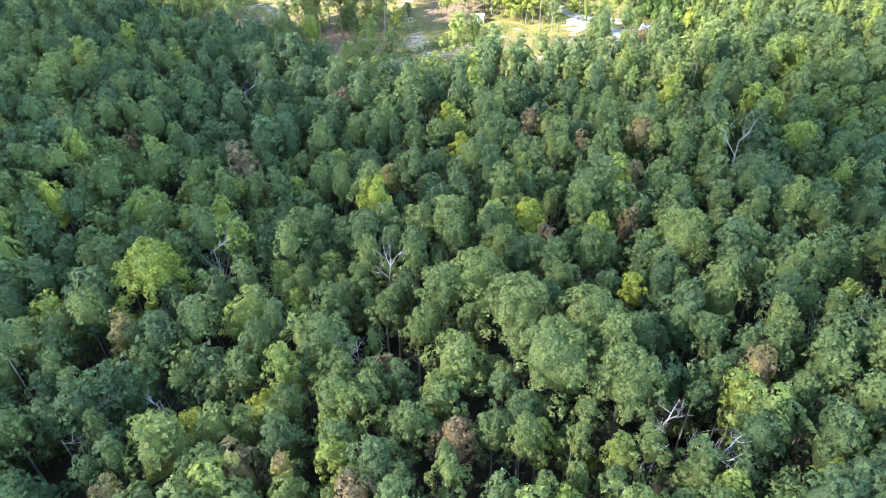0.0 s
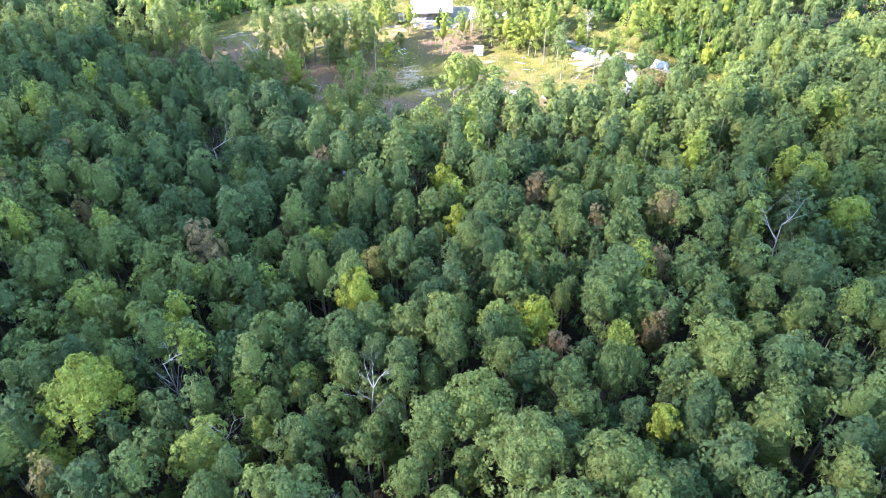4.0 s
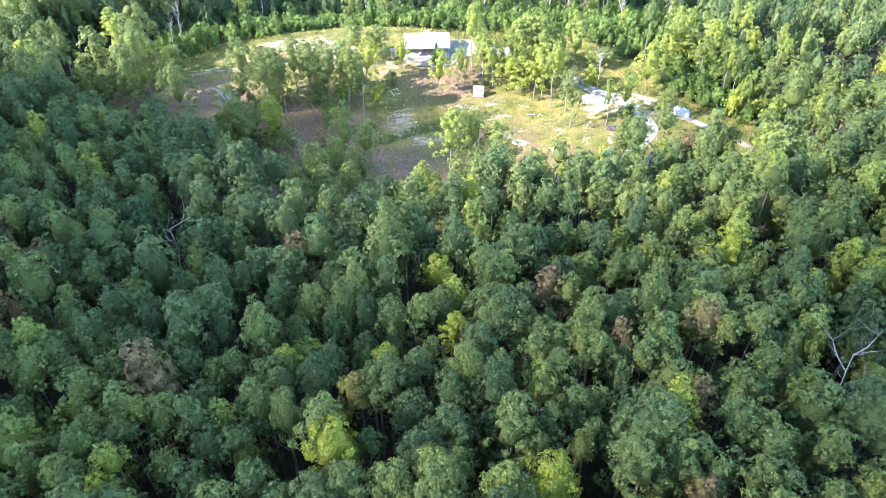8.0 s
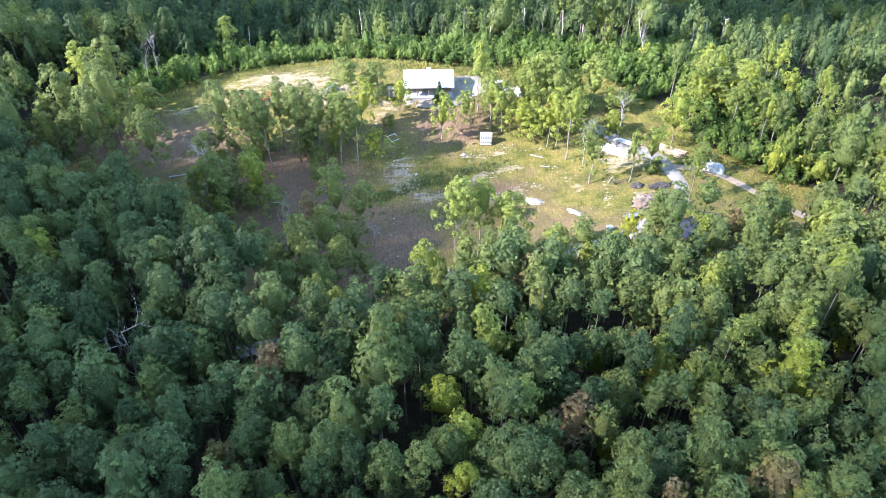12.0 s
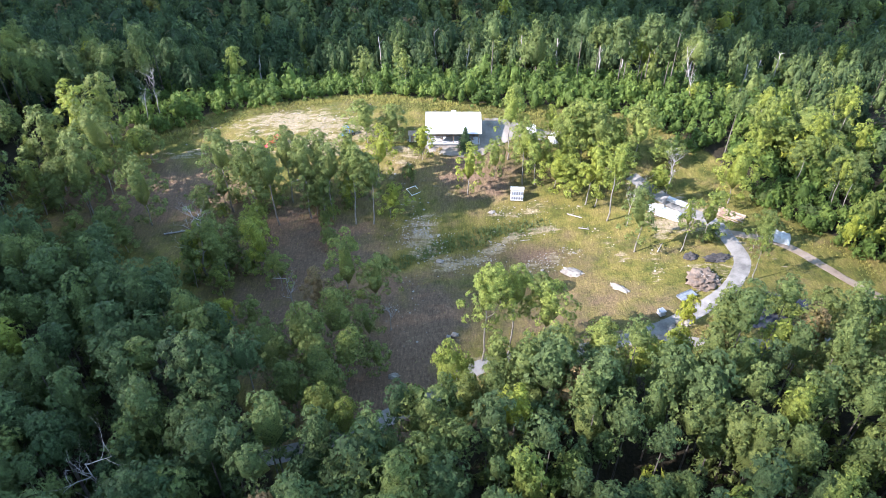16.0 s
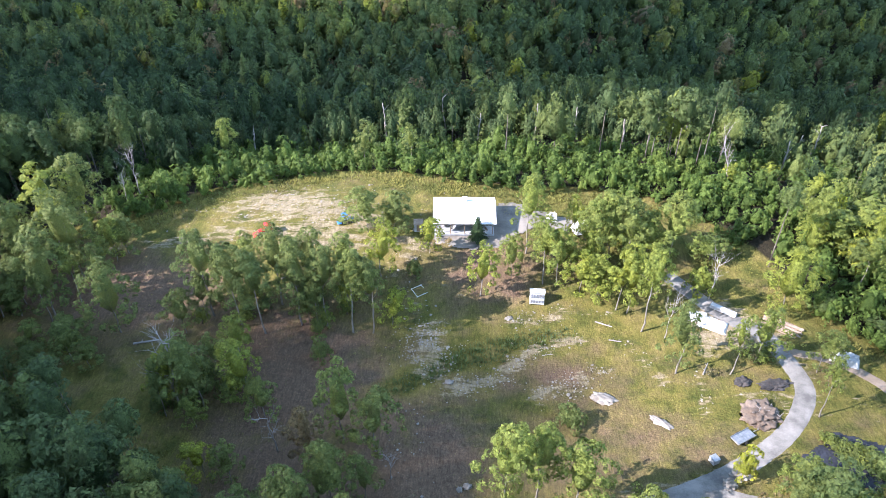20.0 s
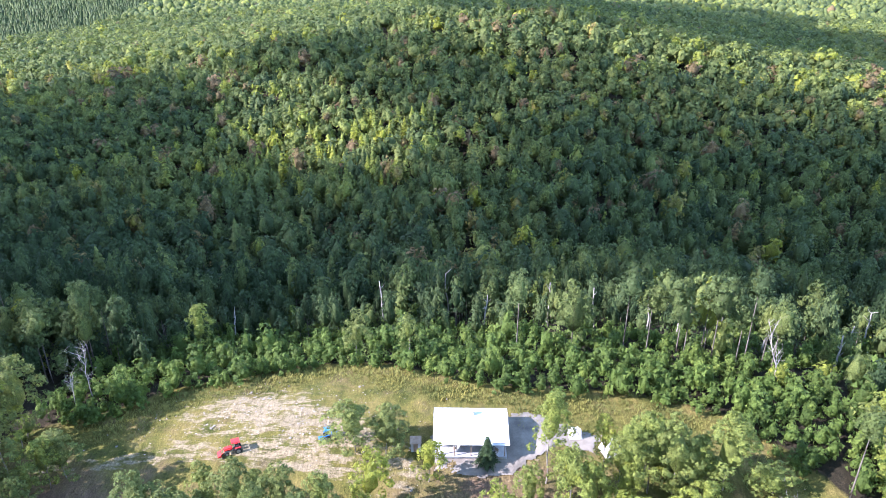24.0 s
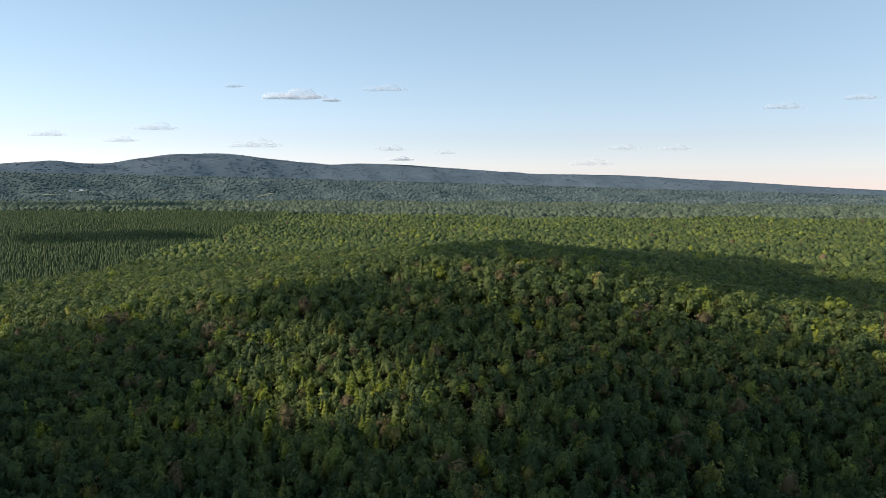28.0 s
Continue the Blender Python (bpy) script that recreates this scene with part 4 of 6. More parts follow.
def plan_back():
    """Scrub belt behind the meadow, then the valley and the wooded hill."""
    rng = np.random.default_rng(8)
    x, y = scatter(-150, 190, 190, 300, 2.3, rng)
    d = to_outline(x, y, CLEARING)
    belt = (d > 0.5) & (d < 38 + 5 * wander(x, y, 19, 3)) & (y > 228) & (x > -86) & (x < 120)
    belt |= (x > 58) & (x < 98) & (y > 192) & (y < 292) & (d > 1) & (wander(x, y, 15, 6) > -0.35)
    belt &= rng.random(len(x)) < 0.86 - 0.3 * (d > 24)
    x, y = x[belt], y[belt]
    low = [leafy_crown(150 + i, 1.5, 3.6, 10, 70, 0.4, 0.1, 0.9) for i in range(5)]
    s = rng.uniform(0.55, 1.1, len(x)) * np.where(rng.random(len(x)) < 0.1, 1.5, 1.0)
    t = np.clip(0.6 + 0.08 * wander(x, y, 9, 2) + rng.normal(0, 0.06, len(x)), 0.4, 0.74)
    woods("scrub_belt", "dense bright green scrub and saplings along the meadow edge", [stamp(low, x, y, land(x, y) - 0.1, s, s * rng.uniform(0.8, 1.5, len(x)), t, rng)], None, SCRUB)

    x, y = scatter(-480, 520, 225, 640, 4.9, rng)
    d = to_outline(x, y, CLEARING)
    keep = (abs(x + 3) < 40 + 0.74 * np.maximum(y - 95, 40)) & (d > 12 + 6 * wander(x, y, 19, 3))
    keep &= (y > 280) | (x > 66) | (x < -72) & (y > 234) | (x < -40) & (y > 272)
    keep &= ~((x > 60) & (x < 98) & (y < 285) & (rng.random(len(x)) < 0.65))
    keep &= (y > 288) | (x < -60) | (rng.random(len(x)) < 0.6)
    keep &= (y < 540) | (rng.random(len(x)) < 0.5)
    x, y = x[keep], y[keep]
    h = np.clip(15.0 + 2 * wander(x, y, 40, 5) + rng.normal(0, 2.6, len(x)), 7, 22)
    h = np.where(y < 300, h * rng.uniform(0.5, 0.9, len(x)), h)
    r = np.clip(2.75 * np.exp(rng.normal(0, 0.26, len(x))), 1.5, 5.0) * np.where(y < 300, 0.72, 1) * (1 + 0.42 * smooth(520, 570, y))
    stand = bell((x + 75) / 75) * bell((y - 455) / 48)
    t = tints(x, y, rng) - 0.13 + 0.05 * wander(x, y, 70, 9) + 0.12 * smooth(470, 570, y)
    # yellower tint here paints in the patch of sun on the pine stand
    t = t + 0.2 * stand
    # some rust crowns; left valley crowns tinted darker to imitate cloud shade
    t = np.where((rng.random(len(x)) < 0.05) & (y > 320), rng.uniform(0.84, 0.92, len(x)), t + 0.05 * smooth(320, 380, y) - 0.17 * smooth(20, -60, x) * smooth(420, 330, y))
    z = land(x, y)
    pine = rng.random(len(x)) < np.clip(0.07 + 0.12 * wander(x, y, 60, 7) + 0.45 * stand, 0.01, 0.5)
    pine &= y > 300
    near, rim = y < 440, y < 322
    sets = []
    cols = [leafy_crown(195 + i, 2.6, 8.8, 22, 300, 0.36, 0.2 + 0.15 * (i % 3), 0.5 + 0.2 * (i % 2)) for i in range(7)]
    mids = [leafy_crown(170 + i, 2.9, 7.9, 15 + i % 4, 170, 0.5, 0.1 * (i % 4), 0.25 + 0.2 * (i % 4)) for i in range(9)]
    lows = [leafy_crown(180 + i, 3.0, 7.0, 10, 62, 0.9, 0.08 * (i % 4), 0.25 + 0.2 * (i % 3), 0.85) for i in range(8)]
    cone = [pine_crown(190 + i, 12, 0.7, 3.1, 13.0, 6, True) for i in range(3)] + [spire(194 + i, 7, 13, 3.1, 13.0) for i in range(3)]
    for m, protos, tall_, wide_, low, high in ((rim & ~pine, cols, 8.8, 2.6, 1.2, 2.1), (near & ~pine & ~rim, mids, 7.9, 2.9, 0.95, 1.5), (~near & ~pine, lows, 7.0, 3.0, 0.85, 1.3)):
        s = r[m] / wide_
        st = np.minimum(s * rng.uniform(low, high, m.sum()), 0.98 * h[m] / tall_)
        sets.append(stamp(protos, x[m], y[m], z[m] + h[m] - tall_ * st, s, st, np.clip(t[m], 0.12, 0.92), rng))
    m = pine
    s = rng.uniform(0.8, 1.3, m.sum())
    # pines of the stand get the sun patch in their tint too
    sets.append(stamp(cone, x[m], y[m], z[m] + h[m] + 3.0 - 13.0 * s, s, s, np.clip(rng.normal(0.45, 0.1, m.sum()) + 0.28 * stand[m], 0.15, 0.74), rng))
    m = (y < 345) & ~pine
    woods("slope_woods", "mixed woods of broadleaf trees and pines on the hillside", sets[2:])
    woods("valley_woods", "dark mixed broadleaf woods in the valley behind the meadow", sets[:2], poles(x[m], y[m], z[m], h[m] - 2.5, np.full(m.sum(), 0.07), rng), VALLEY)


def plan_far():
    rng = np.random.default_rng(9)
    v1, f1 = ICO[1]

    def dome(k, n):
        r2 = np.random.default_rng(k)
        pieces = []
        for i in range(n):
            c = np.array([r2.normal(0, 0.5), r2.normal(0, 0.5), 0.8 + 0.25 * i]) if i else np.array([0, 0, 0.7])
            cap = f1[v1[f1][:, :, 2].mean(1) > -0.35]
            pieces.append((c + v1 * (1 + r2.normal(0, 0.17, (len(v1), 1))) * (1.0 if i == 0 else 0.6) * (1, 1, 1.15), cap))
        return gather(pieces)

    # the hill's back and the plain beyond
    for name, y0, y1, gap, lobes, size in (("hill_woods", 640, 1100, 7.6, 4, 3.7), ("plain_woods", 1100, 2100, 10.5, 2, 5.4), ("distant_woods", 2100, 3600, 19.0, 1, 10.5)):
        half = 30 + 0.76 * (y1 - 165)
        x, y = scatter(-half, half, y0, y1, gap, rng)
        keep = abs(x + 3) < 30 + 0.74 * (y - 165)
        planted = (x < PLANTED(y)) & (y < 2300)
        keep &= ~planted
        if name == "distant_woods":
            keep &= wander(x, y, 170, 3) > -0.72
        x, y = x[keep], y[keep]
        s = size * rng.uniform(0.75, 1.25, len(x))
        t = np.clip(0.51 + 0.08 * wander(x, y, 90, 3) + rng.normal(0, 0.1, len(x)), 0.26, 0.74)
        t = np.where(rng.random(len(x)) < 0.012, 0.9, t)
        h = 12 + rng.normal(0, 1.8, len(x))
        crowns = [leafy_crown(210 + i, 1.1, 2.1, 8, 34, 0.36, 0.05 * i, 0.3, 0.92) for i in range(5)] if name == "hill_woods" else [dome(200 + i, lobes) for i in range(4)]
        woods(name, "sunlit mixed woods reaching to the horizon", [stamp(crowns, x, y, land(x, y) + h - 1.0 * s, s, s, t, rng)], None, HAZY if name == "distant_woods" else None)
    # young pines in rows
    x, y = scatter(-1700, -390, 700, 2300, 6.3, rng, 0.45)
    keep = (x < PLANTED(y) - 4) & (x > -60 - 0.74 * (y - 165)) & (rng.random(len(x)) < 0.95)
    x, y = x[keep], y[keep]
    s = rng.uniform(1.0, 1.6, len(x))
    woods("pine_plantation", "even rows of young dark green planted pines", [stamp([spire(300 + i, 4, 6, 3.2, 12.0) for i in range(4)], x, y, land(x, y) - 1.0, s, s, rng.uniform(0.24, 0.4, len(x)), rng)])


def PLANTED(y):
    return -478 - 0.05 * (y - 830) + 12 * np.sin(y / 70)


# ---- trees that stand out ----
# x, y, and how wide a space each keeps free in the canopy
LANDMARKS = []


def landmark(x, y, height, radius, tint, kind="b", pale=False, lean=0.0):
    LANDMARKS.append((x, y, radius * 0.8 + 1.3))
    tree(x, y, height, radius, tint, kind, "woodland trees", "in the woodland canopy", pale, lean)


def landmark_dead(x, y, height, radius, seed, spread=1.0, lean=0.0, turn=0.0, gap=3.1):
    LANDMARKS.append((x, y, gap))
    dead_tree(x, y, height, radius, seed, spread, lean, turn)


landmark(-45.5, 79.0, 22.0, 5.6, 0.72)
landmark(13.6, 91.5, 17.5, 3.3, 0.745)
landmark(16.4, 86.5, 16.0, 1.9, 0.95, "t", True)
landmark(35.5, 81.5, 21.0, 5.2, 0.6, "b", True)
landmark(66.0, 110.0, 18.0, 4.0, 0.73)
landmark(66.0, 123.5, 18.0, 4.2, 0.72)
landmark(0.6, 128.5, 16.5, 2.6, 0.735)
landmark(-67.0, 139.0, 15.0, 4.0, 0.88)
landmark(-53.0, 99.0, 18.5, 4.2, 0.66)
landmark(-7.8, 61.0, 14.5, 2.6, 0.88, "t")
landmark(0.2, 48.5, 16.5, 3.0, 0.9)
landmark(-26.0, 57.0, 13.0, 2.4, 0.74)
landmark(-33.0, 54.0, 13.0, 2.6, 0.73)
landmark(4.5, 75.5, 20.0, 5.4, 0.6)
landmark(9.5, 67.5, 21.5, 5.6, 0.57)
landmark(13.5, 58.5, 22.0, 5.8, 0.53)
landmark(18.5, 66.0, 20.5, 5.0, 0.54)
landmark(1.0, 60.5, 19.0, 4.2, 0.6)
landmark(22.0, 55.0, 20.0, 5.0, 0.55)
landmark(-31.0, 71.0, 18.0, 3.8, 0.66)
landmark(-6.5, 111.0, 15.5, 2.4, 0.72)
landmark(-48.0, 72.0, 15.0, 3.4, 0.7)
landmark(45.0, 81.5, 18.5, 4.2, 0.57)
landmark(52.5, 97.5, 20.0, 5.6, 0.33)
landmark(8.0, 118.5, 18.5, 5.4, 0.38)
landmark(-34.5, 146.0, 18.5, 5.2, 0.34)
landmark(-16.5, 126.0, 17.0, 4.2, 0.36)
landmark(-49.5, 125.0, 15.5, 4.2, 0.58)
landmark_dead(-37.5, 83.5, 16.5, 0.28, 501, 1.2)
landmark_dead(51.5, 104.5, 18.5, 0.32, 502, 1.2)
landmark_dead(41.0, 67.5, 17.0, 0.32, 503, 0.8, 42.0, 70.0, 3.6)
landmark_dead(-9.6, 78.0, 15.5, 0.26, 504, 1.3)
landmark_dead(29.0, 48.5, 14.5, 0.42, 505, 0.8, 8.0, 20.0, 3.6)
landmark_dead(24.5, 50.5, 13.0, 0.36, 506, 0.6, 6.0, 60.0, 2.8)
landmark_dead(-13.0, 63.0, 15.0, 0.24, 507, 1.0)
landmark_dead(-26.0, 72.0, 14.0, 0.22, 508, 1.4, 12.0, 200.0)
landmark_dead(-49.0, 49.5, 14.5, 0.26, 509, 1.3, 18.0, 120.0)
landmark_dead(-38.0, 57.0, 13.0, 0.22, 510, 0.7)
landmark_dead(-45.5, 139.0, 16.0, 0.32, 511, 1.3)
landmark_dead(-49.0, 190.0, 14.5, 0.34, 512, 1.2, 6.0, 90.0)
landmark_dead(-30.5, 180.5, 9.0, 0.22, 513, 0.9, 8.0)
landmark_dead(-13.0, 176.0, 5.5, 0.14, 514, 1.2)
landmark_dead(57.0, 253.0, 12.0, 0.28, 515, 0.8, 10.0, 250.0)
landmark_dead(-77.0, 247.0, 12.5, 0.2, 516, 0.5, 6.0, 30.0)
landmark_dead(-80.0, 245.0, 10.0, 0.18, 517, 0.4, 12.0, 50.0)
landmark_dead(32.5, 205.5, 11.0, 0.18, 518, 0.6)
landmark_dead(42.0, 214.0, 10.0, 0.2, 519, 0.9)
for k, (x, y, h) in enumerate(((-26, 296, 14), (0, 287, 11), (38, 279, 12), (43, 274, 10), (52, 272, 11), (72, 262, 10), (-9, 306, 15), (17, 294, 13), (-61, 282, 9), (88, 280, 13), (-36, 284, 8), (60, 268, 9), (79, 270, 11), (28, 290, 12))):
    LANDMARKS.append((x, y, 2.0))
    snag(x, y, h, 0.22, 530 + k)

def edge_tree(x, y, height, radius, tint, kind):
    if x > 0 and y > 205 and tint > 0.5:
        tint = min(tint + 0.04, 0.71)
    tree(x, y, height, radius, tint, "e" if kind == "b" else kind, "trees round the clearing", "beside the clearing", kind in "tb", 0.0, 0.58)


edge_tree(-49.5, 210.7, 20.6, 3.6, 0.52, "b")
edge_tree(-43.3, 207.7, 19.2, 4.0, 0.55, "b")
edge_tree(-38.7, 206.1, 19.1, 3.4, 0.49, "b")
edge_tree(-32.4, 208.3, 19.7, 3.6, 0.58, "b")
edge_tree(-27.7, 207.8, 19.1, 3.3, 0.55, "b")
edge_tree(-22.8, 206.6, 19.1, 2.8, 0.61, "b")
edge_tree(-19.2, 206.6, 17.3, 2.8, 0.58, "b")
edge_tree(-15.9, 208.9, 8.7, 2.2, 0.74, "t")
edge_tree(-37.2, 213.5, 18.2, 3.5, 0.55, "b")
edge_tree(-30.6, 212.7, 17.5, 3.5, 0.58, "b")
edge_tree(-24.1, 212.2, 17.5, 3.2, 0.61, "b")
edge_tree(-19.2, 220.8, 14.0, 2.6, 0.74, "t")
edge_tree(-23.0, 232.4, 11.5, 4.4, 0.61, "b")
edge_tree(-17.6, 232.0, 9.4, 3.7, 0.58, "b")
edge_tree(-10.0, 226.7, 9.3, 2.0, 0.74, "t")
edge_tree(-0.4, 230.4, 5.8, 2.0, 0.12, "c")
edge_tree(0.2, 216.5, 13.3, 2.3, 0.67, "t")
edge_tree(9.3, 227.0, 18.3, 3.2, 0.64, "b")
edge_tree(6.3, 221.3, 10.1, 2.6, 0.61, "b")
edge_tree(12.2, 219.3, 15.7, 2.8, 0.61, "b")
edge_tree(14.9, 219.3, 13.9, 2.6, 0.64, "t")
edge_tree(19.0, 217.0, 10.7, 2.9, 0.68, "t")
edge_tree(22.1, 216.3, 10.6, 2.3, 0.71, "t")
edge_tree(25.2, 212.8, 15.5, 2.8, 0.67, "t")
edge_tree(27.0, 212.0, 14.8, 2.3, 0.68, "t")
edge_tree(28.9, 207.5, 18.6, 2.4, 0.64, "b")
edge_tree(20.2, 224.0, 15.7, 3.7, 0.61, "b")
edge_tree(25.4, 225.4, 16.3, 4.0, 0.61, "b")
edge_tree(29.0, 223.9, 16.3, 3.8, 0.58, "b")
edge_tree(37.6, 226.1, 14.4, 4.7, 0.61, "b")
edge_tree(32.3, 223.9, 11.9, 3.3, 0.61, "b")
edge_tree(32.6, 197.5, 16.4, 2.5, 0.52, "t")
edge_tree(41.1, 196.6, 12.7, 1.2, 0.67, "t")
edge_tree(45.7, 199.1, 12.5, 2.5, 0.67, "t")
edge_tree(46.6, 199.0, 3.9, 1.9, 0.45, "s")
edge_tree(53.6, 210.3, 13.5, 4.2, 0.71, "b")
edge_tree(51.2, 186.9, 13.0, 1.2, 0.64, "t")
edge_tree(54.3, 195.9, 9.0, 2.8, 0.61, "b")
edge_tree(36.2, 176.0, 6.9, 1.7, 0.78, "s")
edge_tree(41.9, 170.9, 10.0, 2.9, 0.67, "b")
edge_tree(14.2, 187.2, 4.6, 2.3, 0.5, "s")
edge_tree(2.5, 168.8, 21.0, 3.4, 0.66, "b")
edge_tree(6.9, 170.6, 20.0, 2.9, 0.66, "b")
edge_tree(12.2, 169.0, 17.5, 3.6, 0.66, "b")
edge_tree(-20.8, 182.9, 15.5, 2.8, 0.61, "t")
edge_tree(-15.8, 180.9, 13.1, 2.8, 0.58, "t")
edge_tree(-25.1, 177.5, 12.5, 2.0, 0.9, "t")
edge_tree(-50.8, 190.4, 11.6, 2.9, 0.73, "b")
edge_tree(-37.7, 190.5, 13.9, 3.1, 0.71, "b")
edge_tree(-44.7, 189.1, 15.1, 4.1, 0.55, "b")
edge_tree(-65.6, 206.3, 16.3, 4.3, 0.56, "b")
edge_tree(-53.4, 206.3, 9.4, 3.2, 0.55, "b")
edge_tree(-72.8, 228.5, 9.9, 3.8, 0.58, "b")
edge_tree(-79.4, 221.6, 21.2, 4.8, 0.56, "b")
edge_tree(-90.6, 223.1, 18.9, 5.1, 0.55, "b")
edge_tree(-79.7, 210.3, 18.3, 4.6, 0.52, "b")
edge_tree(-86.1, 210.0, 12.1, 4.2, 0.52, "b")
edge_tree(-85.5, 238.2, 18.2, 4.7, 0.58, "b")
edge_tree(-88.3, 230.4, 19.2, 4.5, 0.71, "t")
edge_tree(-71.0, 198.9, 9.3, 3.8, 0.52, "b")
edge_tree(-41.1, 199.3, 10.5, 2.9, 0.67, "b")
edge_tree(-34.0, 187.0, 7.8, 2.7, 0.61, "b")
edge_tree(-27.3, 199.5, 5.4, 2.0, 0.5, "s")
edge_tree(-12.5, 220.8, 4.2, 1.6, 0.55, "s")
edge_tree(-64.3, 269.4, 15.1, 2.5, 0.67, "t")
edge_tree(-16.4, 263.3, 12.9, 1.8, 0.61, "t")
edge_tree(-28.2, 264.6, 13.8, 2.5, 0.58, "t")
edge_tree(40.7, 216.0, 6.7, 2.7, 0.7, "s")
edge_tree(45.0, 225.1, 6.1, 3.5, 0.6, "s")
edge_tree(69.3, 227.4, 10.6, 4.3, 0.61, "b")
edge_tree(78.4, 230.0, 10.7, 6.5, 0.61, "b")


def grove(x0, x1, y0, y1, gap, low, high, seed, bias):
    """Trees that stand close together inside the clearing."""
    rng = np.random.default_rng(seed)
    x, y = scatter(x0, x1, y0, y1, gap, rng)
    keep = np.square((x - (x0 + x1) / 2) / (x1 - x0)) + np.square((y - (y0 + y1) / 2) / (y1 - y0)) < 0.25
    keep &= (to_line(x, y, ROAD) > 3.0) & (to_line(x, y, SPUR) > 2.5) & (to_line(x, y, TRACK) > 2.5)
    for a, b in zip(x[keep], y[keep]):
        h = rng.uniform(low, high)
        edge_tree(float(a), float(b), float(h), float(rng.uniform(1.3, 2.4)), float(np.clip(rng.normal(bias, 0.08), 0.3, 0.74)), "b" if rng.random() < 0.3 else "t")
        if rng.random() < 0.55:
            edge_tree(float(a + rng.normal(0, 2)), float(b - rng.uniform(0, 2.5)), float(rng.uniform(2.5, 5.0)), float(rng.uniform(1.2, 2.2)), float(np.clip(rng.normal(bias, 0.1), 0.35, 0.78)), "s")


grove(-53, -15, 206, 220, 6.2, 7, 13, 1, 0.6)
grove(7, 40, 215, 230, 6.0, 7, 13, 2, 0.72)
grove(-97, -70, 206, 236, 7.4, 9, 16, 4, 0.56)
grove(-52, -36, 184, 198, 5.6, 7, 12, 5, 0.58)
grove(62, 96, 196, 246, 7.6, 8, 15, 6, 0.62)
grove(-88, -62, 188, 206, 8.5, 5, 10, 8, 0.55)

# trees between the dark woods, the slope and the lower drive
for q in ((-20.5, 170.9, 14, 3.3, 0.58), (-28.7, 163.2, 14, 3.4, 0.54), (-25.3, 166.6, 15.5, 3.6, 0.57), (-18.7, 164.4, 12, 3.2, 0.6), (-23.0, 161.2, 13, 3.2, 0.55), (-20.5, 157.0, 12.5, 3.0, 0.5),
          (-20.9, 152.7, 13, 2.6, 0.62), (-17.2, 151.5, 11, 2.4, 0.66), (-25.0, 157.0, 13, 3.2, 0.5), (-1.2, 159.2, 14, 3.0, 0.69), (3.5, 154.9, 15, 3.6, 0.5), (-0.8, 154.6, 13, 2.6, 0.6),
          (7.4, 151.3, 13, 3.2, 0.54), (13.9, 163.6, 11, 3.0, 0.6), (8.4, 159.6, 12, 3.0, 0.58), (20.3, 165.0, 11.5, 3.4, 0.64), (21.2, 159.2, 10.5, 2.8, 0.6), (27.0, 161.9, 12, 2.9, 0.7), (30.5, 164.6, 11, 2.6, 0.73),
          (49.7, 166.6, 10, 2.9, 0.62), (56.1, 172.5, 10, 3.0, 0.56), (38.6, 158.8, 11, 2.8, 0.6), (32.6, 158.4, 12, 3.2, 0.55), (15.5, 157.5, 12, 3.0, 0.55)):
    LANDMARKS.append((q[0], q[1], q[3] * 0.75))
    tree(*q, "b", "trees round the clearing", "beside the lower drive", True, 0.0, 0.72)
for q in ((-13.7, 165.7, 7, 1.8, 0.6), (-16.1, 172.5, 9, 1.7, 0.58), (-40.2, 175.9, 8, 1.9, 0.77), (-36.0, 175.0, 8, 1.7, 0.6), (38.4, 168.1, 9, 2.4, 0.86), (47.4, 166.2, 9, 2.2, 0.73)):
    edge_tree(*q, "t")

plan_woods()
plan_around()
plan_back()
plan_far()


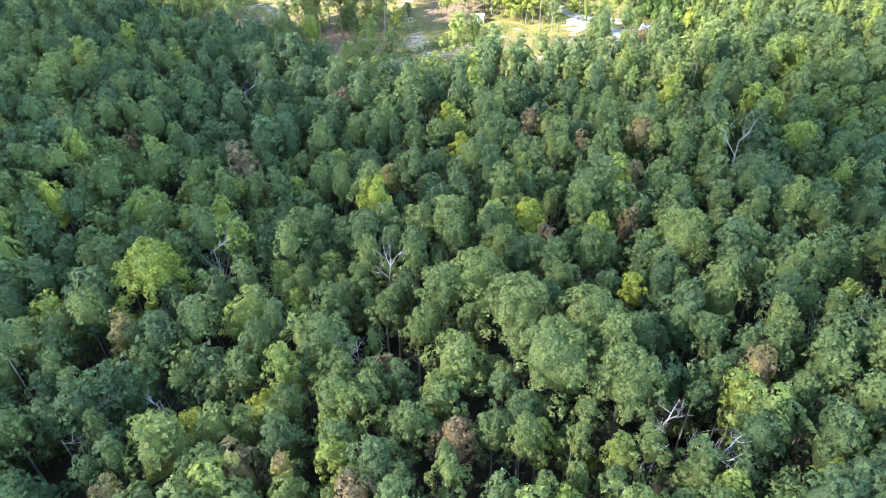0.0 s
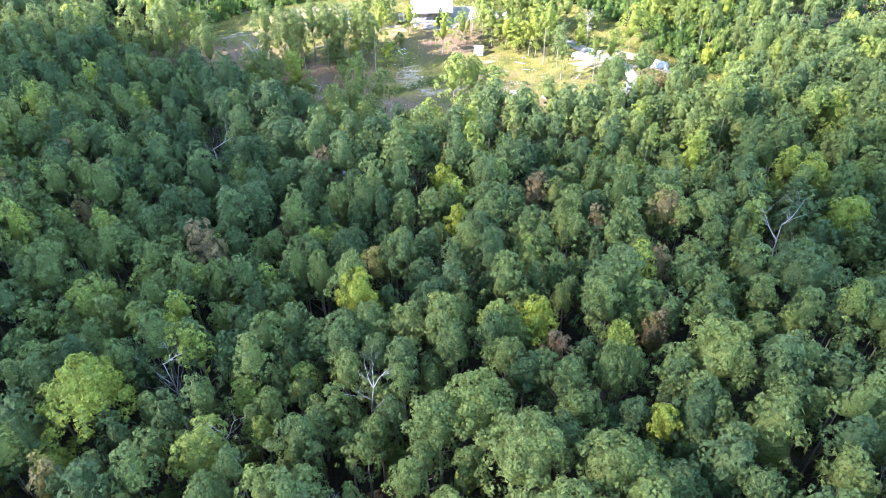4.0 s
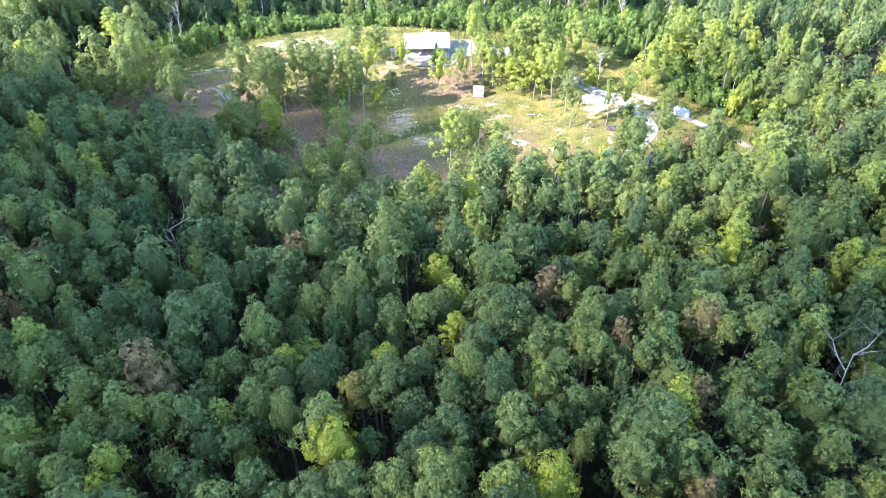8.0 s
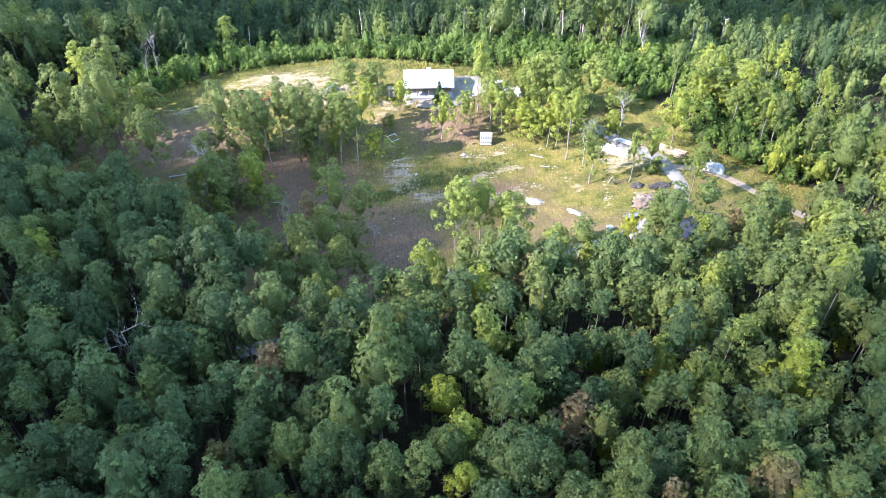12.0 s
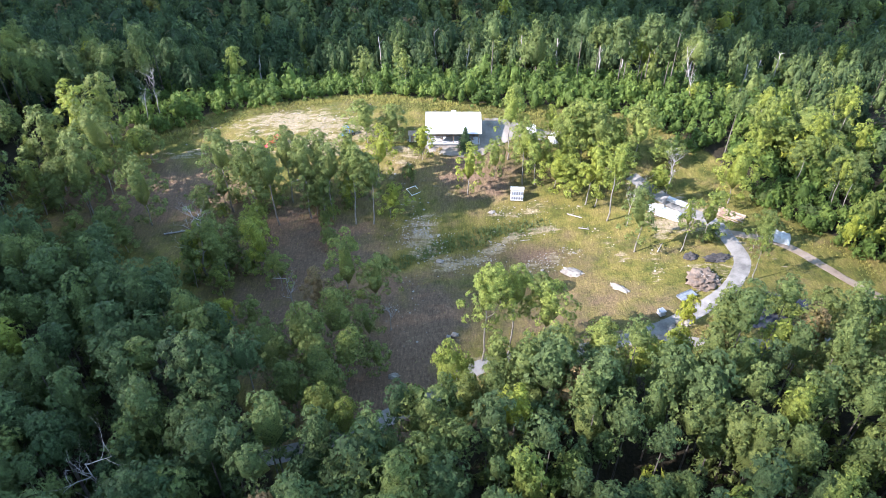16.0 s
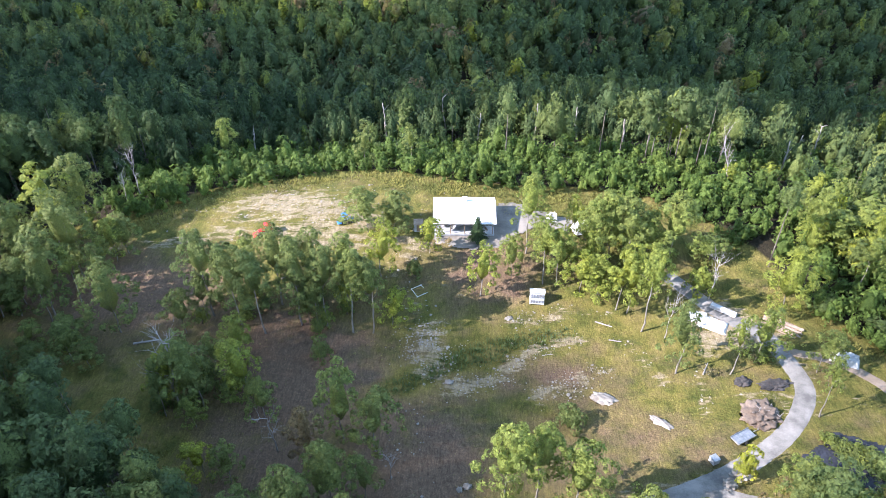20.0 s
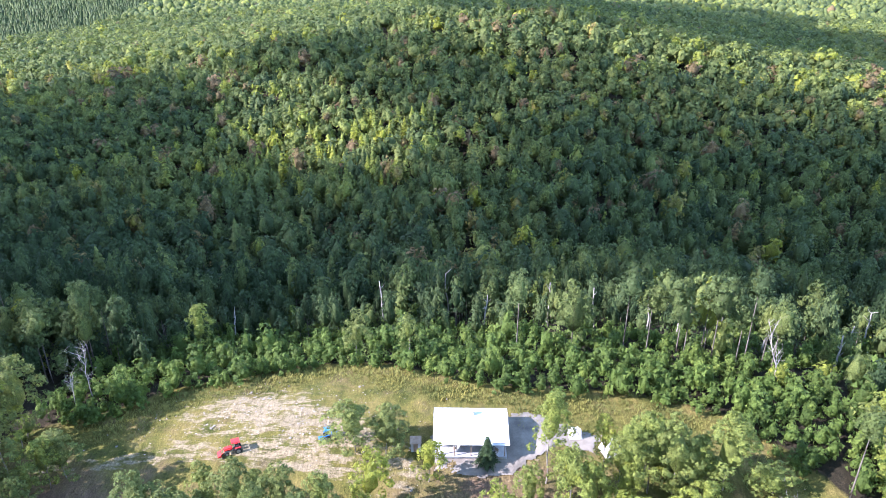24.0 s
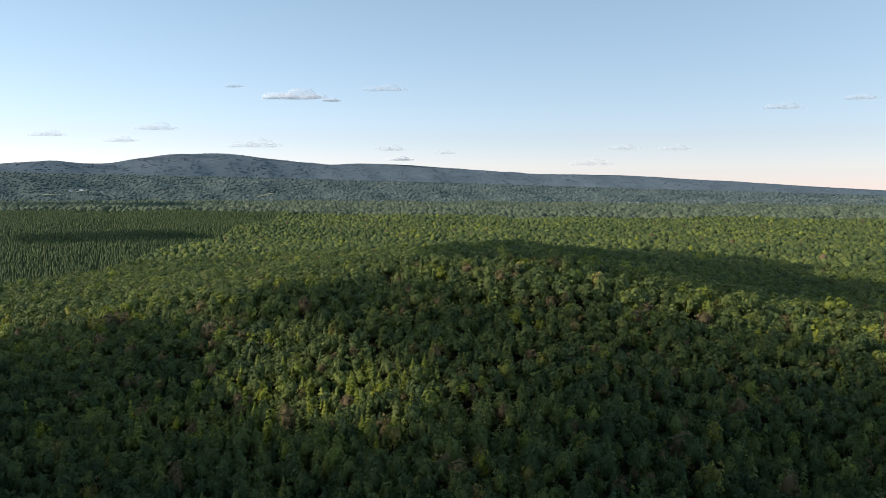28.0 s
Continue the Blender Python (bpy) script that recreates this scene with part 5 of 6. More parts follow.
# ---- distance and sky ----
def build_ridges():
    """Wooded foothills and a blue ridge, both coloured with haze, along the horizon, parts of a wide ring round the
    valley.
    """
    rng = np.random.default_rng(12)
    az = np.radians(np.linspace(-60, 60, 361))
    deg = np.degrees(az)
    near = np.interp(deg, (-60, -33, -26, -16, -4, 10, 23, 33, 60), (150, 152, 146, 138, 120, 94, 70, 54, 40))
    high = np.interp(deg, (-60, -33, -29.8, -26.5, -21.8, -17.6, -14.1, -9.8, -6.8, -1.7, 7.2, 14.5, 21.8, 27.6, 32.8, 60), (190, 206, 232, 212, 286, 296, 266, 230, 244, 228, 178, 171, 135, 105, 80, 60))
    high = np.convolve(np.pad(high, 3, "edge"), np.array([1, 2, 3, 4, 3, 2, 1]) / 16, "valid")
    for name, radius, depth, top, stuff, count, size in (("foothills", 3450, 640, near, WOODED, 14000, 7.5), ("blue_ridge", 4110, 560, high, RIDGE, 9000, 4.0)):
        rows = []
        us = np.linspace(0, 1, 18)
        for u in us:
            rise = u ** 1.15 if name == "foothills" else math.sin(math.pi * u / 2) ** 1.2
            r = radius + depth * u
            x, y = -5 + r * np.sin(az - radians(2.6)), 165 + r * np.cos(az - radians(2.6))
            fold = (0.09 if name == "foothills" else 0.03) * top * (np.sin(deg * 0.9 + 5 * u) + np.sin(deg * 0.37 - 9 * u + 1) + 0.5 * np.sin(deg * 2.3 + 7 * u)) * math.sin(math.pi * u)
            rough = 3 * np.convolve(rng.normal(0, 1, len(az) + 4), np.ones(5) / 5, "valid")
            rows.append(np.column_stack([x, y, 2 + rise * top + fold + rough * (u < 0.99)]))
        rows.append(rows[-1] * (1.01, 1.01, 0) - (0, 0, 20))
        v = np.stack(rows)
        n, m = v.shape[:2]
        idx = np.arange(n * m).reshape(n, m)
        a, b, c, d = idx[:-1, :-1], idx[:-1, 1:], idx[1:, 1:], idx[1:, :-1]
        tris = np.concatenate([np.stack([a, b, c], -1).reshape(-1, 3), np.stack([a, c, d], -1).reshape(-1, 3)])
        hills = tagged(new(name, fast_mesh(name, v.reshape(-1, 3), tris, None, [stuff], None, True)), "low wooded ridges, distance haze put into their blue colour", "hills", kind="structure")
        # tree clumps on the slopes
        i, j = rng.uniform(0, n - 2.2, count), rng.uniform(60, m - 61, count)
        pts = v[i.astype(int), j.astype(int)] + (v[i.astype(int) + 1, j.astype(int)] - v[i.astype(int), j.astype(int)]) * (i % 1)[:, None]
        pts += (v[i.astype(int), j.astype(int) + 1] - v[i.astype(int), j.astype(int)]) * (j % 1)[:, None]
        s = size * rng.uniform(0.6, 1.4, count)
        iv, jf = OCT
        lumps = pts[:, None] + iv[None] * s[:, None, None] * ((1.3, 1.0, 0.8) if name == "foothills" else (2.0, 1.2, 0.3))
        ff = (jf[None] + (np.arange(count) * len(iv))[:, None, None]).reshape(-1, 3)
        tagged(new("ridge_woods", fast_mesh("ridge_woods", lumps.reshape(-1, 3), ff, None, [stuff], None, True)), "distant tree clumps on ridges, haze put into their colour", "woods", kind="stuff")
        if name == "foothills":
            FOOT.append(v)


FOOT = []
build_ridges()


def foot_place(deg, u):
    """A place on the foothills, by direction in degrees and share of the way up."""
    v = FOOT[0]
    i, j = u * 17, (deg + 60) * 3
    a, b = int(i), int(j)
    p = v[a, b] * (1 - i % 1) + v[a + 1, b] * (i % 1)
    return p + (v[a, b + 1] - v[a, b]) * (j % 1)


def cloud(x, y, z, lobes, material, label):
    """A flat-based cloud of rounded heaps; lobes: offset x, y, half-widths x, y, height."""
    many = []
    for i, (dx, dy, rx, ry, rz) in enumerate(lobes):
        bm = lump(rx, ry, rz, i * 3.1 + x * 0.01, 0.22, 0.5, 3, True)
        bmesh.ops.translate(bm, vec=(dx, dy, 0), verts=bm.verts)
        many.append(bm)
    bm = joined(*many)
    me = bpy.data.meshes.new("cloud")
    bm.to_mesh(me)
    bm.free()
    me.materials.append(material)
    me.polygons.foreach_set("use_smooth", [True] * len(me.polygons))
    ob = new("cloud", me)
    ob.location = (x, y, z)
    return tagged(ob, label, "cloud", "clouds")


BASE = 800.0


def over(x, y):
    """Where an unseen cloud at BASE hangs whose shade falls on the ground at x, y."""
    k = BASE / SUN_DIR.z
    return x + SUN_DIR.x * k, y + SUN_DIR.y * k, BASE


# clouds added out of view, their lobes shaped so shade falls on chosen ground
SHADE_CLOUD = "unseen white cloud added to shade the ground"
cloud(*over(0, 60), [(0, 0, 260, 92, 26), (-70, 55, 120, 80, 22), (-80, 100, 58, 42, 18), (110, 10, 190, 80, 20), (110, 95, 60, 75, 16)], THIN, SHADE_CLOUD)
# two thin veils, unseen as well, added only to dim the side woods
cloud(*over(130, 70), [(0, 0, 92, 66, 12), (10, 60, 60, 50, 10)], VEIL, SHADE_CLOUD)
cloud(*over(-96, 52), [(0, 0, 72, 46, 12), (20, -34, 70, 40, 10)], VEIL, SHADE_CLOUD)
cloud(*over(0, 350), [(-160, -42, 105, 46, 12), (-120, -58, 80, 36, 10), (0, 10, 215, 58, 12), (-222, 60, 118, 105, 12), (-250, 150, 110, 95, 12), (180, 30, 165, 75, 12)], DENSE, SHADE_CLOUD)
cloud(*over(90, 495), [(0, 0, 130, 64, 12), (-110, 65, 52, 55, 10), (-180, 92, 62, 42, 10), (60, -65, 125, 60, 10), (-55, -75, 70, 46, 10)], SOFT, SHADE_CLOUD)
cloud(*over(200, 900), [(0, 0, 170, 190, 20), (-120, 110, 130, 270, 18), (150, -120, 150, 130, 20), (-60, -170, 140, 95, 16), (80, 200, 150, 160, 18)], CLOUD, SHADE_CLOUD)
cloud(*over(-87, 157), [(0, 0, 66, 58, 10), (46, -38, 52, 36, 8), (-60, -30, 60, 60, 8), (60, 32, 42, 24, 8)], DENSE, SHADE_CLOUD)
cloud(*over(-740, 1450), [(0, 0, 170, 150, 24), (110, 30, 90, 60, 18)], CLOUD, SHADE_CLOUD)
cloud(*over(-1500, 2750), [(0, 0, 420, 200, 24), (360, 60, 300, 120, 20)], CLOUD, SHADE_CLOUD)
PUFF = "small flat cloud low over the horizon"
for px, pz, w in ((-12.4, 7.1, 150), (-9.3, 6.95, 45), (-16.9, 7.8, 45), (-5.0, 7.9, 105), (-22.8, 4.35, 100), (-25.2, 3.35, 75), (-30, 3.6, 80), (-15.5, 3.2, 130), (-4.5, 3.07, 80), (0, 2.8, 55), (-3.7, 2.25, 60), (18.5, 3.1, 75), (14.5, 3.15, 75), (12, 1.9, 100), (26, 6.0, 90), (31, 6.4, 70)):
    a = radians(px - 2.6)
    r = 4600.0
    cloud(-5 + r * math.sin(a), 165 + r * math.cos(a), 87 + r * math.tan(radians(pz)), [(0, 0, w * 1.2, 40, w * 0.2), (w * 0.4, 0, w * 0.7, 40, w * 0.42), (-w * 0.5, 0, w * 0.8, 40, w * 0.26), (w * 1.1, 0, w * 0.5, 30, w * 0.16)], WISP if px in (-12.4, -9.3, -3.7) else HAZE, PUFF)


# ---- the house ----
def build_house():
    hx, hy = -3.2, 236.9
    z = up(hx, 234.0) - 0.1
    root = thing("house", (hx, hy, z), 1.5, "white metal-roofed cabin with an open front porch on the rise", "house")
    eave, ridge, half, run, rear = 3.0, 4.75, 6.45, 5.9, 2.3
    wall = plain("weathered_boards", (0.16, 0.12, 0.085), (0.28, 0.22, 0.155), 0.85, 0, 0.8, 12, 0.3, 0.01)
    part("foundation", box(12.2, 7.9, 0.5, (0, -1.75, -0.2), 0.04), CONCRETE, root)
    for name, w, d, x, y in (("wall", 11.8, 0.18, 0, -2.4), ("wall", 11.8, 0.18, 0, 1.9), ("wall", 0.18, 4.1, -5.8, -0.25), ("wall", 0.18, 4.1, 5.8, -0.25)):
        part(name, box(w, d, 2.75, (x, y, 0.3), 0.01), wall, root)
    for sx in (-5.8, 5.8):
        g = bmesh.new()
        a = [g.verts.new(p) for p in ((sx - 0.08, -4.8, 3.05), (sx - 0.08, 1.9, 3.05), (sx - 0.08, 1.9, 3.95), (sx - 0.08, 0, 4.55), (sx + 0.08, -4.8, 3.05), (sx + 0.08, 1.9, 3.05), (sx + 0.08, 1.9, 3.95), (sx + 0.08, 0, 4.55))]
        for q in ((0, 1, 2, 3), (7, 6, 5, 4), (0, 4, 5, 1), (1, 5, 6, 2), (2, 6, 7, 3), (3, 7, 4, 0)):
            g.faces.new([a[i] for i in q])
        bmesh.ops.recalc_face_normals(g, faces=g.faces)
        part("gable", g, wall, root)
    slope = math.atan2(ridge - eave, run)
    for side, out in ((-1, run), (1, rear)):
        length, foot = out / math.cos(slope), ridge - out * math.tan(slope)
        m = Matrix.Translation((0, side * out / 2, (foot + ridge) / 2)) @ Matrix.Rotation(-side * slope, 4, "X")
        sheet = box(2 * half, length, 0.06, (0, 0, -0.03), 0.01)
        bmesh.ops.transform(sheet, matrix=m, verts=sheet.verts)
        slab = part("roof", sheet, ROOF, root, "bright white metal roof slope")
        for i in range(29):
            rib = box(0.045, length, 0.05, (-half + 0.05 + i * (2 * half - 0.1) / 28, 0, 0.03))
            bmesh.ops.transform(rib, matrix=m, verts=rib.verts)
            part("roof_rib", rib, ROOF, slab)
        part("gutter", box(2 * half, 0.14, 0.12, (0, side * (out + 0.06), foot - 0.1), 0.03), WHITE, root)
    part("ridge_cap", joined(*[box(2 * half, 0.36, 0.03, (0, s * 0.16, ridge - 0.03), 0, Matrix.Rotation(-s * slope, 4, "X")) for s in (-1, 1)]), ROOF, root)
    stack = part("roof_vent", box(0.85, 0.75, 1.1, (0.1, -0.1, ridge - 0.35), 0.05), WHITE, root, "white boxed chimney")
    part("vent_cap", box(1.05, 0.95, 0.1, (0.1, -0.1, ridge + 0.75), 0.03), WHITE, stack)
    part("porch_deck", box(12.0, 3.4, 0.22, (0, -4.1, 0.12), 0.02), CONCRETE, root)
    for i in range(5):
        part("porch_post", box(0.16, 0.16, 2.75, (-5.7 + i * 2.85, -5.6, 0.3), 0.015), TIMBER, root)
    part("porch_beam", box(12.2, 0.18, 0.22, (0, -5.6, 2.9), 0.015), TIMBER, root)
    door = part("door", box(1.0, 0.1, 2.05, (0.6, -2.52, 0.35), 0.02), TIMBER, root)
    part("door_handle", box(0.05, 0.08, 0.14, (0.98, -2.6, 1.35), 0.01), STEEL, door)
    for x in (-4.0, -1.6, 3.6):
        win = part("window", box(1.3, 0.1, 1.2, (x, -2.52, 1.2), 0.02), WHITE, root)
        for dx in (-0.31, 0.31):
            part("pane", box(0.54, 0.04, 1.0, (x + dx, -2.58, 1.3), 0.0), GLASS, win)
    for sx in (-1, 1):
        win = part("window", box(0.1, 1.2, 1.1, (sx * 5.92, -0.2, 1.3), 0.02), WHITE, root)
        part("pane", box(0.04, 1.0, 0.9, (sx * 5.98, -0.2, 1.4), 0.0), GLASS, win)
    for x, y in ((-2.6, -4.4), (2.3, -4.2), (4.6, -4.5)):
        chair = thing("porch_chair", (hx + x, hy + y, z + 0.34), x * 31, "brown wooden porch chair beneath the white roof", "chair", "porch chairs")
        part("seat", box(0.5, 0.5, 0.06, (0, 0, 0.42), 0.02), TIMBER, chair)
        part("backrest", box(0.5, 0.06, 0.6, (0, 0.24, 0.48), 0.02), TIMBER, chair)
        for cx in (-0.21, 0.21):
            for cy in (-0.21, 0.21):
                part("leg", box(0.05, 0.05, 0.42, (cx, cy, 0), 0.005), TIMBER, chair)
    # small shed at the house's end
    sx, sy = -12.6, 233.2
    shed = thing("shed", (sx, sy, up(sx, sy) - 0.05), 4, "small pale grey tool shed beside the white-roofed cabin", "shed")
    part("wall", box(1.7, 1.5, 1.9, (0, 0, 0), 0.02), CONCRETE, shed)
    part("roof", box(2.0, 1.9, 0.07, (0, 0, 1.95), 0.02, Matrix.Rotation(radians(6), 4, "X")), TIMBER, shed)
    part("door", box(0.75, 0.06, 1.6, (0, -0.76, 0.1), 0.01), TIMBER, shed)


build_house()


def sign_box():
    x, y = 10.8, 215.0
    z = up(x, y) - 0.05
    root = thing("white_hutch", (x, y, z), -3, "white box hutch with two rows of grey slots on the meadow", "hutch")
    body = box(2.7, 1.3, 2.5, (0, 0, 0.15), 0.04)
    for v in body.verts:
        if v.co.z > 1.5:
            v.co.y += 0.45 if v.co.y < 0 else 0.1
    part("body", body, WHITE, root)
    part("top", box(2.9, 1.3, 0.08, (0, 0.28, 2.64), 0.02), WHITE, root)
    for row, (zz, dy, n, w, h) in enumerate(((1.55, -0.46, 5, 0.3, 0.72), (0.45, -0.6, 5, 0.36, 0.62))):
        for i in range(n):
            part("slot", box(w, 0.12, h, (-1.02 + i * 0.51, dy, zz), 0.01, Matrix.Rotation(radians(-9 if row == 0 else -3), 4, "X")), SLOT, root)
    for sx in (-1.2, 1.2):
        for sy in (-0.5, 0.5):
            part("foot", box(0.14, 0.14, 0.25, (sx, sy, -0.05)), TIMBER, root)


sign_box()


# ---- vehicles ----
def wheel(root, x, y, r, w):
    bm = rod((x - w / 2, y, r), (x + w / 2, y, r), r, r, 22)
    bmesh.ops.bevel(bm, geom=[e for e in bm.edges if len(e.link_faces) == 2 and e.calc_face_angle(0) > 1.0], offset=w * 0.22, segments=2, affect="EDGES")
    tyre = part("wheel", bm, RUBBER, root)
    part("rim", rod((x - w * 0.53, y, r), (x + w * 0.53, y, r), r * 0.55, r * 0.55, 16), STEEL, tyre)
    for k in range(14):
        a = k * 2 * math.pi / 14
        lug = box(w * 1.02, 0.07, 0.06, (x, y + math.cos(a) * r * 0.99, r + math.sin(a) * r * 0.99 - 0.03))
        part("lug", lug, RUBBER, tyre)


def tractor(x, y, turn, paint, label, loader, size):
    root = thing("tractor", (x, y, up(x, y) + 0.02), turn, label, "tractor", "tractors")
    root.matrix_world = root.matrix_world @ Matrix.Scale(size, 4)
    hood = box(0.8, 1.7, 0.75, (0, 1.15, 0.85), 0.12)
    for v in hood.verts:
        if v.co.y > 1.6 and v.co.z > 1.2:
            v.co.z -= 0.16
    hood = part("hood", hood, paint, root)
    part("grille", box(0.6, 0.05, 0.5, (0, 2.01, 0.92), 0.01), RUBBER, hood)
    for s in (-0.26, 0.26):
        part("headlight", box(0.16, 0.05, 0.1, (s, 2.02, 1.3), 0.01), WHITE, hood)
    part("chassis", box(0.6, 3.0, 0.35, (0, 0.3, 0.55), 0.05), STEEL, root)
    part("platform", box(1.3, 1.1, 0.1, (0, -0.35, 0.8), 0.03), RUBBER, root)
    for s in (-1, 1):
        part("fender", box(0.42, 1.25, 0.1, (s * 0.78, -0.75, 1.42), 0.04), paint, root)
        part("roof_post", box(0.07, 0.07, 1.35, (s * 0.6, -1.0, 1.4), 0.01), STEEL, root)
        part("front_post", box(0.07, 0.07, 1.5, (s * 0.55, 0.2, 1.2), 0.01), STEEL, root)
        wheel(root, s * 0.82, -0.75, 0.72, 0.42)
        wheel(root, s * 0.72, 1.5, 0.45, 0.28)
    part("canopy", box(1.5, 1.7, 0.14, (0, -0.4, 2.7), 0.06), paint, root)
    seat = part("seat", box(0.5, 0.5, 0.12, (0, -0.75, 1.05), 0.04), RUBBER, root)
    part("backrest", box(0.5, 0.12, 0.5, (0, -1.0, 1.15), 0.04), RUBBER, seat)
    part("steering_wheel", rod((0, -0.2, 1.5), (0, -0.16, 1.53), 0.2, 0.2, 14), RUBBER, root)
    part("exhaust", rod((0.28, 1.2, 1.5), (0.28, 1.2, 2.2), 0.04, 0.04, 8), STEEL, hood)
    if loader:
        arms = []
        for s in (-0.55, 0.55):
            arm = part("loader_arm", joined(rod((s, 0.5, 1.4), (s, 1.9, 1.25), 0.08), rod((s, 1.9, 1.25), (s, 2.7, 0.45), 0.08)), paint, root)
            part("ram", rod((s, 0.9, 0.8), (s, 1.8, 1.15), 0.045), STEEL, arm)
        bucket = box(1.75, 0.75, 0.6, (0, 3.0, 0.08), 0.05)
        for v in bucket.verts:
            if v.co.y > 3.1 and v.co.z > 0.35:
                v.co.z -= 0.4
        part("bucket", bucket, paint, root)
    else:
        part("cutter_deck", box(1.6, 1.2, 0.25, (0, -2.0, 0.25), 0.06), paint, root)


tractor(-44.6, 233.2, 115, RED, "red farm tractor with a front loader on bare soil", True, 0.86)
tractor(-28.0, 235.6, -70, BLUE, "bright blue compact tractor with a canopy on bare soil", False, 0.78)


def flat_trailer():
    x, y = 38.8, 183.2
    root = thing("flat_trailer", (x, y, up(x, y)), -60, "grey flat utility trailer parked on the grass", "trailer")
    part("frame", box(1.6, 3.6, 0.14, (0, 0, 0.5), 0.02), STEEL, root)
    for i in range(8):
        part("deck_plank", box(0.18, 3.5, 0.05, (-0.7 + i * 0.2, 0, 0.645), 0.005), STEEL, root)
    for s in (-1, 1):
        wheel(root, s * 0.95, -0.3, 0.33, 0.2)
        part("rail", box(0.06, 3.6, 0.2, (s * 0.81, 0, 0.66), 0.01), STEEL, root)
    part("drawbar", rod((0, 2.1, 0.55), (0, 3.2, 0.45), 0.06), STEEL, root)
    part("jack", rod((0, 3.0, 0.02), (0, 3.0, 0.6), 0.04), STEEL, root)


flat_trailer()


def crate(x, y, s, label):
    root = thing("crate", (x, y, up(x, y) + 0.02), 25, label, "crate")
    part("body", box(s, s, s * 0.8, (0, 0, 0.08), 0.03), CONCRETE, root)
    part("lid", box(s * 1.05, s * 1.05, 0.08, (0, 0, 0.08 + s * 0.8), 0.02), STEEL, root)
    for k in (-1, 1):
        part("runner", box(0.1, s, 0.1, (k * s * 0.35, 0, -0.02)), TIMBER, root)


crate(33.5, 179.2, 1.1, "grey box-shaped crate standing at the roadside")


# ---- stacks and heaps beside the drive ----
def log_pile():
    rng = random.Random(4)
    root = thing("log_pile", (52.6, 206.6, up(52.6, 206.6)), 0, "stack of long peeled tan logs beside the gravel drive", "log pile")
    for i in range(17):
        row, k = (0, i) if i < 8 else ((1, i - 8) if i < 14 else (2, i - 14))
        r = rng.uniform(0.13, 0.19)
        off = (k - (3.5, 2.5, 1)[row]) * 0.42 + rng.uniform(-0.05, 0.05)
        a = radians(-38 + rng.uniform(-7, 7))
        half = rng.uniform(2.6, 3.5)
        c = Vector((-math.sin(a) * off, math.cos(a) * off, r + row * 0.33))
        way = Vector((math.cos(a), math.sin(a), rng.uniform(-0.01, 0.01))) * half
        part("log", rod(c - way, c + way, r, r * 0.85, 10), CUTLOG, root)


log_pile()


def covered_stack(x, y, w, d, h, turn, seed, name, label):
    """Goods under a creased white sheet."""
    bm = bmesh.new()
    bmesh.ops.create_grid(bm, x_segments=34, y_segments=26, size=0.5)
    for v in bm.verts:
        u, q = abs(v.co.x) * 2, abs(v.co.y) * 2
        e = max(u, q)
        fall = 1 - smooth(0.72, 1.0, e)
        crease = noise.fractal(Vector((v.co.x * 5 + seed, v.co.y * 5, seed)), 0.8, 2.0, 4)
        v.co = Vector((v.co.x * w, v.co.y * d, h * float(fall) * (0.85 + 0.5 * crease) + 0.1 + 0.05 * crease))
    root = thing(name, (x, y, up(x, y) - 0.02), turn, label, "covered stack", "covered stacks")
    part("sheet", bm, TARP, root)
    part("goods", box(w * 0.6, d * 0.6, h * 0.4, (0, 0, 0.02), 0.1), TIMBER, root)


covered_stack(41.3, 207.8, 5.0, 3.2, 0.75, -30, 3.0, "tarp_stack", "low stack under a creased white tarpaulin by the drive")
covered_stack(39.2, 209.8, 3.6, 2.6, 0.7, -10, 5.0, "tarp_stack", "small heap beneath a crumpled white sheet by the drive")
covered_stack(21.0, 233.6, 3.6, 3.0, 1.7, 20, 11.0, "tarp_stack", "rounded heap under a white sheet beside the gravel yard")
covered_stack(15.2, 236.8, 2.4, 2.0, 1.5, 5, 12.0, "tarp_stack", "small humped load under a pale sheet on the gravel yard")
covered_stack(59.6, 198.3, 4.4, 2.6, 1.3, -28, 8.0, "tarp_stack", "humped heap under a pale grey-white sheet by the track")


def white_trailer():
    root = thing("panel_stack", (43.8, 211.0, up(43.8, 211.0)), -37, "long white stack of wrapped panels along the drive", "panel stack")
    for i in range(5):
        part("panel", box(4.6 - 0.12 * (i % 2), 0.95, 0.12, (0.05 * (i % 3), 0.03 * (i % 2), 0.12 + i * 0.135), 0.02), TARP, root)
    for i in (-2, 0, 2):
        part("bearer", box(0.12, 1.3, 0.14, (i, 0, 0)), TIMBER, root)


white_trailer()


def heap(name, x, y, rx, ry, rz, material, label, category, seed, turn=0):
    bm = lump(rx, ry, rz, seed, 0.42, 0.36, 5 if rx > 2.4 else 4)
    me = bpy.data.meshes.new(name)
    bm.to_mesh(me)
    bm.free()
    me.materials.append(material)
    me.polygons.foreach_set("use_smooth", [True] * len(me.polygons))
    ob = new(name, me)
    ob.matrix_world = pose(x, y, up(x, y) + 0.05 * rz, 0, 0, turn)
    return tagged(ob, label, category)


heap("earth_mound", 42.9, 187.6, 3.0, 2.5, 1.3, CLAY, "broad heap of brown earth and brush beside the drive", "heap", 1, 40)
heap("soil_mound", 47.2, 193.6, 2.6, 1.1, 0.6, PEAT, "low dark heap of soil at the inside of the bend", "heap", 2, 10)
heap("soil_mound", 42.4, 194.6, 1.3, 1.0, 0.6, PEAT, "small dark heap of soil on the meadow", "heap", 3)


